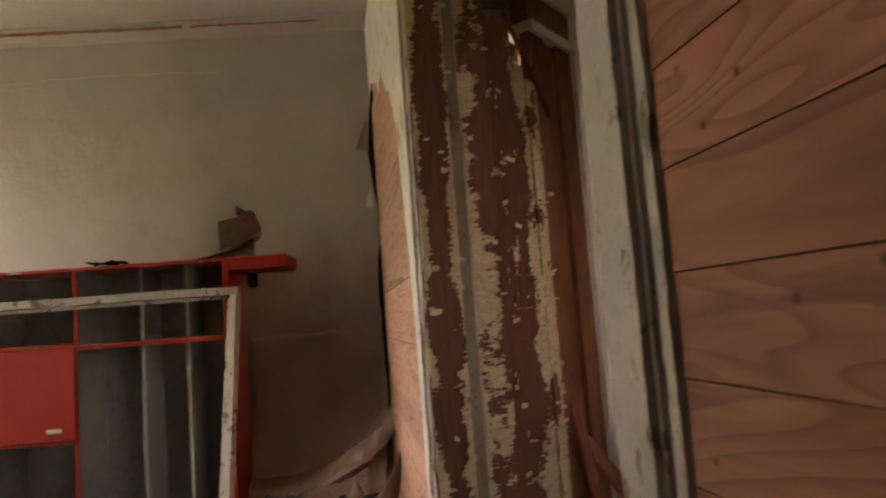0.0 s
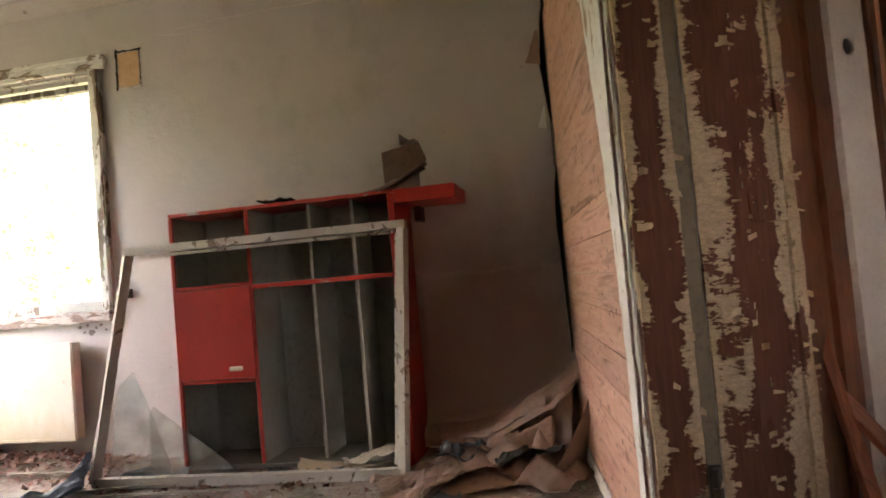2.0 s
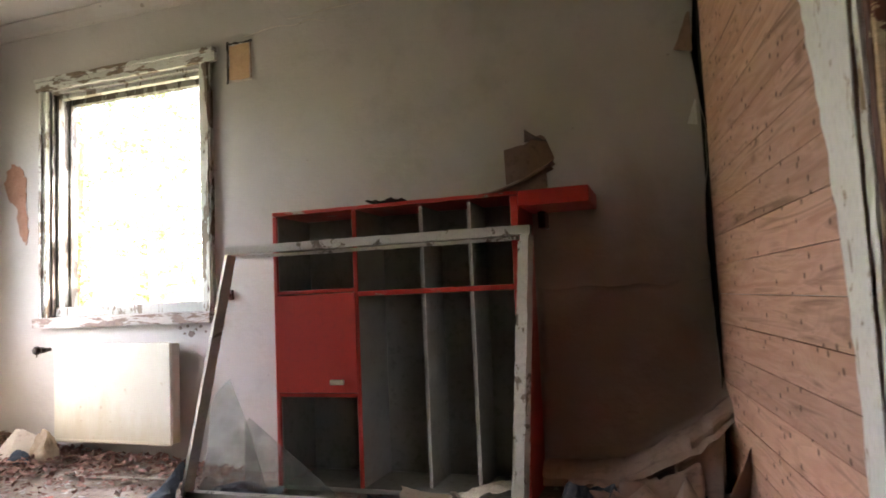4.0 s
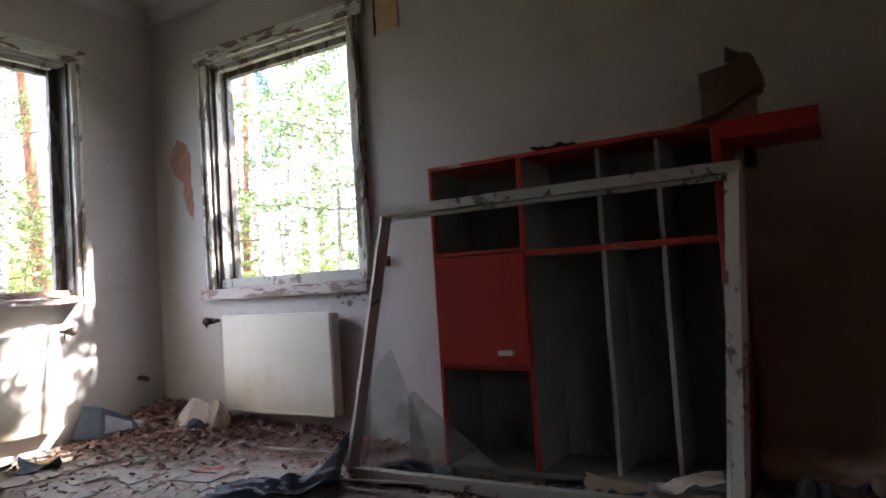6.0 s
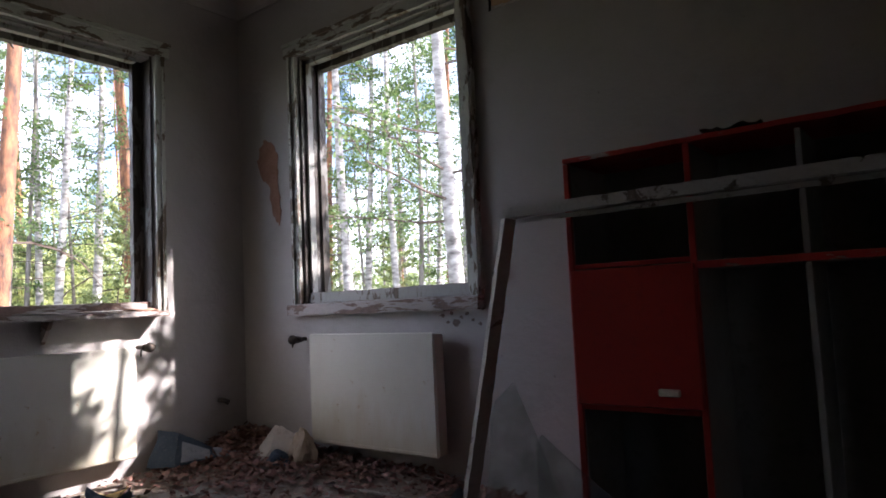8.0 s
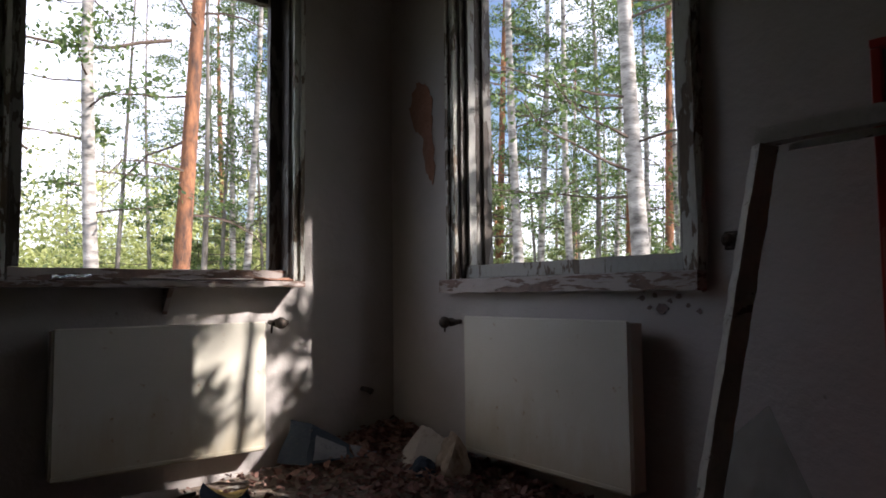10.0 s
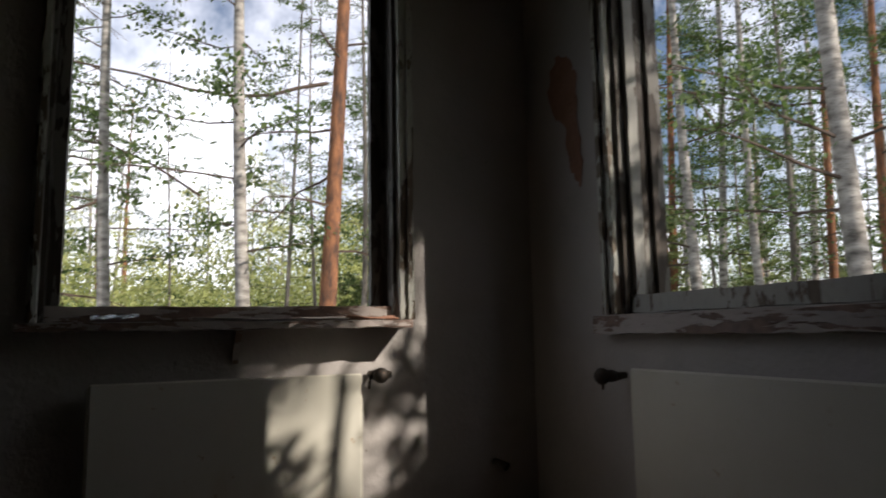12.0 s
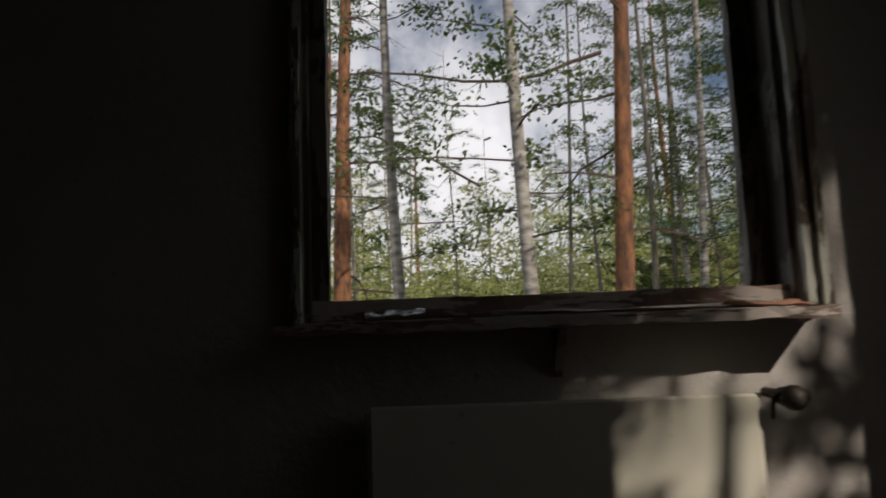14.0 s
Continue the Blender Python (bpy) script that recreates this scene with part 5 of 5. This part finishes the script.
def folded_paper(x, y, w, d, rz, amp, seed, label):
    """Stiff old wallpaper broken into a few flat facets with sharp folds."""
    rnd = random.Random(seed)
    nx, ny = 4, 3
    grid = {}
    for i in range(nx + 1):
        for j in range(ny + 1):
            h = amp * abs(math.sin(1.45 * i + 0.8 * j + seed)) * rnd.uniform(0.5, 1.15) * (0.25 if i in (0, nx) or j in (0, ny) else 1.0)
            grid[i, j] = Vector((w * (i / nx - 0.5) + rnd.uniform(-.3, .3) * w / nx, d * (j / ny - 0.5) + rnd.uniform(-.3, .3) * d / ny, 0.006 + h))

    def fn(s, t):
        i, j = min(int(s * nx), nx - 1), min(int(t * ny), ny - 1)
        u, v = s * nx - i, t * ny - j
        p, q, r, o = grid[i, j], grid[i + 1, j], grid[i, j + 1], grid[i + 1, j + 1]
        k = p + (q - p) * u + (r - p) * v if u + v < 1 else o + (r - o) * (1 - u) + (q - o) * (1 - v)
        return k + Vector((0, 0, 0.004 * noise.noise(k * 14)))
    ob = part("wallpaper_sheet", sheet(1, 1, nx * 6, ny * 6, fn, 0.003), M_BROWNPAPER, smooth=True)
    ob.matrix_basis = pose(x, y, 0.004, 0, 0, rz)
    return tagged(ob, label, "wallpaper", "fallen wallpaper")


folded_paper(-0.86, 4.50, 0.40, 0.28, 12, 0.17, 3, "stiff brown wallpaper folded sharply beside the frame")
folded_paper(-0.60, 4.44, 0.42, 0.28, -22, 0.20, 8, "brown wallpaper broken into sharp folds")
folded_paper(-0.76, 4.30, 0.40, 0.24, 28, 0.10, 14, "torn brown wallpaper lying in low folds")
folded_paper(-0.42, 4.30, 0.30, 0.26, 60, 0.13, 21, "folded brown wallpaper below the boards")


def folded(s, t):
    """A plastic sheet in long folds, its far end drawn up against the frame's foot."""
    p = Vector((-3.34, 4.08, 0)).lerp(Vector((-2.86, 4.44, 0)), s).lerp(Vector((-3.22, 3.84, 0)).lerp(Vector((-2.72, 4.18, 0)), s), t)
    ridge = (1 - abs(math.sin(3.6 * math.pi * t + 1.3 * s + 1.2 * noise.noise(Vector((s * 2.2, t * 2.2, 7)))))) ** 1.6
    p.z = 0.008 + 0.055 * ridge * (0.35 + 0.65 * s) + 0.16 * max(0.0, s - 0.72) / 0.28 * (1 - 0.75 * t) + 0.02 * noise.noise(Vector((s * 5, t * 5, 2)))
    p.x += 0.03 * noise.noise(Vector((s * 4, t * 4, 9)))
    p.z = max(p.z, 0.006)
    return p


ob = part("blue_sheet", sheet(1, 1, 26, 24, folded), M_BLUE)
tagged(ob, "blue-grey plastic sheet folded up against the frame", "plastic sheet", "plastic sheets")
slab("wallpaper_strip", -1.06, 4.10, 0.004, 0.20, 0.62, -14, 101, M_BROWNPAPER, "long strip of brown wallpaper across the floor", "wallpaper", 0.015)
slab("plastic_strip", -0.90, 4.06, 0.004, 0.16, 0.42, 12, 102, M_BLUE, "grey-blue plastic strip on the floor", "plastic sheet", 0.012)

# slats under the frame
stick("loose_lath", (-2.89, 4.30, 0.022), (-1.98, 4.46, 0.030), 0.035, 0.012, M_LATH, "thin grey lath on the floor by the frame", 95)
stick("loose_lath", (-2.72, 4.24, 0.016), (-1.86, 4.30, 0.018), 0.02, 0.012, M_LATH, "thin grey lath on the floor by the frame", 96)
stick("loose_lath", (-3.9, 4.62, 0.03), (-3.05, 4.66, 0.03), 0.02, 0.012, M_LATH, "thin dark lath among the leaves", 97)

# rubbish by the radiators
def bag(name, m, h, w, seed, mat, label, category):
    bm = bmesh.new()
    bmesh.ops.create_icosphere(bm, subdivisions=3, radius=1)
    for v in bm.verts:
        q = v.co * 1.6 + Vector((seed, 0, 0))
        k = 1 + 0.35 * noise.noise(q) + 0.22 * (1 - 2 * abs(noise.noise(q * 2.2)))
        z = (v.co.z * k + 0.9) / 1.9
        v.co = Vector((v.co.x * k * w * (1.1 - 0.55 * z), v.co.y * k * w * 0.7 * (1.1 - 0.6 * z), max(0.0, z) * h))
    return tagged(part(name, bm, mat), label, category), m


def spread(bl, br, tl, tr, seed, wob=0.012, thick=0.003):
    """A creased panel between four corners."""
    bl, br, tl, tr = (Vector(q) for q in (bl, br, tl, tr))

    def fn(s, t):
        p = bl.lerp(br, s).lerp(tl.lerp(tr, s), t)
        return p + Vector((1, 1, 0.6)) * wob * (noise.noise(p * 9 + Vector((seed, 0, 0))) + 0.6 * (0.5 - abs(noise.noise(p * 16 + Vector((0, seed, 0))))))
    return sheet(1, 1, 10, 8, fn, thick)


carton_box = thing("crushed_carton", "crushed dark blue carton with pale sides on the leaves", "carton", m=pose(-0.05, 0.09, 0.035))
part("front", spread((-4.87, 4.19, 0.03), (-4.73, 4.27, 0.03), (-4.91, 4.28, 0.215), (-4.82, 4.35, 0.195), 2), M_BLUECLOTH, carton_box)
part("side", spread((-4.73, 4.27, 0.03), (-4.62, 4.47, 0.06), (-4.82, 4.35, 0.195), (-4.70, 4.49, 0.10), 5), M_BLUECLOTH, carton_box)
part("end", spread((-4.62, 4.47, 0.06), (-4.60, 4.62, 0.05), (-4.70, 4.49, 0.10), (-4.66, 4.60, 0.08), 9), M_PALEBLUE, carton_box, "pale grey-blue carton end")
part("flap", spread((-4.72, 4.30, 0.05), (-4.64, 4.44, 0.06), (-4.765, 4.345, 0.155), (-4.685, 4.46, 0.095), 11, 0.006), M_PALEBLUE, carton_box)
part("top", spread((-4.91, 4.28, 0.215), (-4.82, 4.35, 0.195), (-4.93, 4.40, 0.15), (-4.80, 4.47, 0.12), 7), M_BLUECLOTH, carton_box)
tent = thing("paper_tent", "pale folded paper standing by the radiator", "paper")
part("face", spread((-4.56, 4.70, 0.07), (-4.40, 4.66, 0.05), (-4.46, 4.80, 0.245), (-4.42, 4.80, 0.24), 3), M_PALEPAPER, tent)
part("face", spread((-4.40, 4.66, 0.05), (-4.30, 4.74, 0.05), (-4.42, 4.80, 0.24), (-4.30, 4.82, 0.20), 6), M_PALEPAPER, tent)

for args in (("paper_bag", pose(-4.22, 4.80, 0.03, 0, 0, -10), 0.20, 0.10, 5, M_TAN, "crumpled brown paper bag by the radiator", "paper bag"),
             ("blue_cloth", pose(-4.33, 4.72, 0.04, 0, 0, 40), 0.09, 0.07, 9, M_BLUECLOTH, "small blue scrap among the papers", "cloth")):
    ob, m = bag(*args)
    ob.matrix_basis = m
slab("white_sheet", -4.80, 3.72, 0.01, 0.16, 0.24, 10, 94, M_COVER, "pale sheet on the floor under the radiator", "paper", 0.03)

# scraps on the deep sill
slab("sill_paper", -4.92, 3.90, WZ0 - 0.001, 0.07, 0.52, 0, 98, M_PALEPAPER, "flat strip of pale paper on the sill", "paper", 0.004, 0.002)
crumpled("clear_wrap", pose(-4.92, 3.40, WZ0 - 0.001, 0, 0, 90), 0.14, 0.06, 0.03, 41, M_GLASS, "crumpled clear plastic on the sill", "plastic", None, 10, 6, 14)
slab("sill_flake", -4.94, 4.26, WZ0 - 0.001, 0.07, 0.2, 4, 99, M_BRICKISH, "rotten reddish splinters on the sill", "splinters", 0.006, 0.004)

# ---- outdoors ----
GZ = -0.55
bm = bmesh.new()
N = 40
gg = [[bm.verts.new((-260 + 520 * i / N, -260 + 520 * j / N, GZ)) for i in range(N + 1)] for j in range(N + 1)]
for j in range(N):
    for i in range(N):
        bm.faces.new((gg[j][i], gg[j][i + 1], gg[j + 1][i + 1], gg[j + 1][i]))
structure("ground", bm, M_GROUND, "mossy forest floor", "ground")


def leaf_mesh(name, centres, size, seed, mat, sharp=0.5):
    """Small diamond leaves round the given centres: (x, y, z, spread, count)."""
    rng = np.random.default_rng(seed)
    V = []
    for x, y, z, sp, n in centres:
        c = np.array((x, y, z)) + rng.normal(0, 1, (n, 3)) * np.array((sp, sp, sp * 0.6))
        a = rng.normal(0, 1, (n, 3))
        a /= np.linalg.norm(a, axis=1)[:, None]
        b = np.cross(a, rng.normal(0, 1, (n, 3)))
        b /= np.linalg.norm(b, axis=1)[:, None] + 1e-6
        r = size * rng.uniform(0.6, 1.3, (n, 1))
        V.append(np.stack((c - a * r, c + b * r * sharp, c + a * r, c - b * r * sharp), 1).reshape(-1, 3))
    V = np.concatenate(V)
    me = bpy.data.meshes.new(name)
    me.from_pydata(V.tolist(), [], np.arange(len(V)).reshape(-1, 4).tolist())
    me.materials.append(mat)
    return me


def tree(kind, seed, h, r, label, dense=1.0, spread=1.0):
    rnd = random.Random(seed)
    t = thing("tree", label, "tree", kind + " trees")
    lean = (rnd.uniform(-.03, .03), rnd.uniform(-.03, .03))

    def axis(z):
        f = z / h
        return Vector((lean[0] * z + 0.10 * math.sin(f * 5 + seed), lean[1] * z + 0.10 * math.cos(f * 4 + seed * 2) - 0.10, z))
    zs = [h * k / 16 for k in range(17)]
    bm = bmesh.new()
    tube(bm, [axis(z) - Vector((0, 0, 0.1)) for z in zs], [max(0.012, r * (1.15 if k == 0 else 1) * (1 - 0.85 * (z / h))) for k, z in enumerate(zs)], 12)
    part("trunk", bm, {"pine": M_PINE, "birch": M_BIRCH, "grey": M_GREYBARK, "young": M_TWIG, "spruce": M_GREYBARK}[kind], t, smooth=True)
    bm = bmesh.new()
    centres = []
    lo = {"pine": 0.10, "birch": 0.18, "grey": 0.16, "young": 0.12, "spruce": 0.06}[kind]
    nb = {"pine": 22, "birch": 40, "grey": 34, "young": 26, "spruce": 60}[kind]
    for k in range(nb):
        f = lo + (0.97 - lo) * (k + rnd.random()) / nb
        z = f * h
        a = rnd.uniform(0, math.tau)
        L = {"pine": 0.13, "birch": 0.14, "grey": 0.12, "young": 0.24, "spruce": 0.16 * (1.15 - f)}[kind] * h * rnd.uniform(0.6, 1.15) * (1.15 - 0.6 * f)
        up = {"pine": -0.05, "birch": 0.45, "grey": 0.2, "young": 0.6, "spruce": -0.25}[kind] + rnd.uniform(-.2, .2)
        p0 = axis(z)
        pts = [p0]
        for q in range(1, 5):
            g = q / 4
            pts.append(p0 + Vector((math.cos(a + 0.25 * g), math.sin(a + 0.25 * g), up * g - 0.28 * g * g)) * L * g + Vector((rnd.uniform(-.05, .05), rnd.uniform(-.05, .05), rnd.uniform(-.05, .05))) * L * 0.5)
        r0 = max(0.008, r * 0.20 * (1.1 - f))
        tube(bm, pts, [r0 * (1 - 0.2 * q) for q in range(5)], 4)
        bare = kind == "pine" and f < 0.5 or kind == "grey" and rnd.random() < 0.3
        for q in (2, 3, 4):
            side = pts[q] + Vector((rnd.uniform(-.3, .3), rnd.uniform(-.3, .3), rnd.uniform(-.1, .15))) * L * 0.5
            tube(bm, [pts[q - 1], side], [r0 * 0.4, r0 * 0.15], 3)
            if not bare:
                n = {"pine": 70, "birch": 17, "grey": 13, "young": 22, "spruce": 30}[kind]
                n = int(n * dense)
                for c in (pts[q], side, pts[q].lerp(pts[q - 1], 0.5)):
                    centres.append((c.x, c.y, c.z, spread * L * (0.10 if kind != "spruce" else 0.06), n))
    tagged(part("branchwork", bm, M_TWIG, t), kind="stuff")
    if centres:
        cr = new("crown", leaf_mesh("crown", centres, {"pine": 0.055, "birch": 0.042, "grey": 0.042, "young": 0.036, "spruce": 0.05}[kind], seed, M_NEEDLE if kind in ("pine", "spruce") else M_LEAF if kind != "young" else M_LEAF2, 0.25 if kind in ("pine", "spruce") else 0.55))
        cr.parent = t
        tagged(cr, kind="stuff")
    return t


pines = [tree("pine", 1, 18, 0.21, "tall pine with flaking orange bark"), tree("pine", 2, 15, 0.12, "tall pine with flaking orange bark")]
birches = [tree("birch", 3, 14, 0.13, "birch with white bark and light green leaves"), tree("birch", 4, 13, 0.10, "birch with white bark and light green leaves"), tree("birch", 5, 15, 0.11, "birch with white bark and light green leaves")]
greys = [tree("grey", 6, 13, 0.085, "slim grey-barked tree with sparse leaves"), tree("grey", 7, 12, 0.06, "slim grey-barked tree with sparse leaves"), tree("grey", 8, 14, 0.07, "slim grey-barked tree with sparse leaves")]
youngs = [tree("young", 9, 4.2, 0.025, "young tree with light green leaves"), tree("young", 10, 3.2, 0.02, "young tree with light green leaves")]
leafy = tree("birch", 14, 7.0, 0.04, "slender leafy birch close to the house", 2.5, 1.3)
spruces = [tree("spruce", 12, 8, 0.07, "dark green spruce behind the birches")]
first = {id(t): True for t in pines + birches + greys + youngs + spruces + [leafy]}
rnd = random.Random(77)


def plant(t, x, y, turn=None, lean=0.0):
    m = pose(x, y, GZ, lean, 0, rnd.uniform(0, 360) if turn is None else turn)
    if first.pop(id(t), None):
        t.matrix_basis = m
        return t
    return copy_thing(t, m)


def stand(t, x, y):
    """Plant a tree so that its trunk passes through (x, y) at window height."""
    trunk = next(c for c in t.children if c.name.startswith("trunk"))
    ring = [v.co for v in trunk.data.vertices if 1.7 < v.co.z < 3.0]
    c = sum(ring, Vector()) / len(ring)
    return plant(t, x - c.x, y - c.y, 0)


# trees that stand out, by the two windows
MARKED = ((pines[0], -17.4, 1.40), (greys[1], -19.0, 1.46), (birches[1], -13.0, 2.865), (birches[1], -11.0, 4.5), (greys[2], -20.9, 6.88), (greys[1], -20.0, 7.42),
          (pines[1], -10.5, 5.48), (greys[0], -18.0, 8.18), (greys[2], -20.0, 9.31), (birches[2], -18.0, 9.24), (greys[1], -22.0, 11.27),
          (pines[1], -14.83, 14.8), (birches[0], -12.17, 12.9), (birches[2], -13.63, 15.1), (birches[1], -11.71, 14.0), (birches[0], -7.08, 10.1),
          (pines[1], -13.12, 18.0), (pines[1], -11.22, 17.0), (greys[0], -12.55, 16.0), (greys[2], -9.38, 15.0), (greys[1], -9.9, 18.6), (birches[2], -15.9, 21.0))
for t, x, y in MARKED:
    stand(t, x, y)
taken = [(x, y) for t, x, y in MARKED]
# the wood behind, from south of west round to east of north
count = 0
while count < 130:
    a, q = rnd.uniform(-22, 128), rnd.uniform(0.0, 1.0)
    d = 14.5 + 36 * q
    x, y = -4.0 - d * math.cos(radians(a)), 4.0 + d * math.sin(radians(a))
    if min(math.hypot(x - p, y - r) for p, r in taken) < 1.3:
        continue
    sparse = -8 < a < 14 and d < 34
    if sparse and rnd.random() < 0.8:
        continue
    if a > 36 and d < 40 and rnd.random() < 0.35:
        continue
    taken.append((x, y))
    kinds = birches + greys * 3 + pines + (spruces if a > 36 else [])
    plant(rnd.choice(kinds), x, y)
    count += 1
for k in range(24):
    a, d = rnd.uniform(38, 100), rnd.uniform(13, 34)
    plant(rnd.choice(greys + greys + birches[1:]), -4.0 - d * math.cos(radians(a)), 4.0 + d * math.sin(radians(a)))
for k in range(34):
    a, d = rnd.uniform(-20, 120), rnd.uniform(13, 30)
    plant(youngs[k % 2], -4.0 - d * math.cos(radians(a)), 4.0 + d * math.sin(radians(a)))
# trees that the sun shines through on its way to the window
near = [v.co for v in next(c for c in leafy.children if c.name.startswith("trunk")).data.vertices if 2.9 < v.co.z < 4.3]
bend = sum(near, Vector()) / len(near)
plant(leafy, -1.762 - bend.x, 6.52 - bend.y, 0)
for t, d, s in ((greys[2], 6.4, 0.5), (birches[1], 9.5, 0.75), (greys[0], 7.0, -1.0), (birches[0], 10.0, -1.2)):
    plant(t, -3.9 + 0.788 * d - 0.615 * s, 5.1 + 0.615 * d + 0.788 * s)

# long dead boughs that hang between the trunks
for name, pts, r in (("dead_bough", [(-15.4, 2.14, 5.7), (-15.45, 3.14, 5.64), (-15.4, 4.03, 5.45), (-15.3, 4.87, 5.39), (-15.3, 5.51, 5.5), (-15.4, 6.05, 5.75), (-15.5, 6.65, 5.96)], 0.045),
                     ("dead_bough", [(-16.0, 2.11, 4.45), (-15.6, 2.73, 4.32), (-15.4, 3.45, 3.96), (-15.4, 4.26, 3.45)], 0.03),
                     ("dead_bough", [(-15.4, 1.93, 3.01), (-15.6, 2.29, 3.14), (-16.2, 2.65, 3.45)], 0.03)):
    bm = bmesh.new()
    tube(bm, pts, [r * (0.45 + 0.55 * k / (len(pts) - 1)) for k in range(len(pts))], 6)
    for k, p in enumerate(pts[:-1]):
        q = Vector(p).lerp(Vector(pts[k + 1]), 0.4)
        for j in range(3):
            tube(bm, [q, q + Vector((rnd.uniform(-.3, .3), rnd.uniform(-.4, .4), rnd.uniform(-.5, .35)))], [r * 0.3, r * 0.08], 3)
    tagged(part(name, bm, M_TWIG), "long bare dead bough hanging between the trunks", "branch")

# undergrowth and the far edge of the wood
rng = np.random.default_rng(5)
cs = []
for k in range(1500):
    a, d = rng.uniform(-25, 125), rng.uniform(12, 60)
    cs.append((-4.0 - d * math.cos(math.radians(a)), 4.0 + d * math.sin(math.radians(a)), GZ + 0.2 + abs(rng.normal(0, 0.35 + d * 0.045)), 0.28 + d * 0.010, 40))
ob = new("undergrowth", leaf_mesh("undergrowth", cs, 0.075, 6, M_LEAF2, 0.5))
tagged(ob, "bright green undergrowth between the trunks", "undergrowth", kind="stuff")
cs = []
for k in range(1900):
    a, d = rng.uniform(-26, 34), rng.uniform(20, 40)
    cs.append((-4.0 - d * math.cos(math.radians(a)), 4.0 + d * math.sin(math.radians(a)), GZ + 0.3 + rng.uniform(0, 1) * d * (0.105 + 0.24 * max(0.0, noise.noise(Vector((a * 0.17, d * 0.22, 4.0))) + 0.2)), 0.40, 60))
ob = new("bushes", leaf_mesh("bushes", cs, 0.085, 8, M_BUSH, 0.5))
tagged(ob, "yellow-green bushes under the trees, sunlight put into their colour", "bushes", kind="stuff")
cs = []
for k in range(900):
    a, d = rng.uniform(-28, 130), rng.uniform(52, 66)
    cs.append((-4.0 - d * math.cos(math.radians(a)), 4.0 + d * math.sin(math.radians(a)), GZ + abs(rng.normal(0, 3.6)) + 0.6, 1.0, 44))
ob = new("far_wood", leaf_mesh("far_wood", cs, 0.24, 7, M_LEAF2, 0.55))
tagged(ob, "sunlit green edge of the far wood", "wood", kind="stuff")

# ---- bare boards of the door wall ----
def planks(u0, u1, z0, pitch, n, v0, v1, seed, joint, mat, wear=0.0025):
    rnd = random.Random(seed)
    shared = None
    for k in range(n):
        h = pitch - joint
        if shared is None or k % 4 == 0:
            shared = mesh_of(rough_board(u0, u1, v0, v1, 0, h, 10, wear, seed + k, 0), "plank", mat)
        ob = new("plank", shared)
        ob.parent = wall_east
        ob.matrix_basis = pose(rnd.uniform(-0.004, 0.004), rnd.uniform(-0.5, 0.0) * wear, z0 + k * pitch)


planks(0.02, 1.836, 0.02, 0.128, 18, -0.020, -0.001, 100, 0.0014, M_PLANK, 0.0014)
planks(3.5255, 6.1, 0.04, 0.1, 29, 0.021, 0.0465, 200, 0.0010, M_PLANK2, 0.0005)
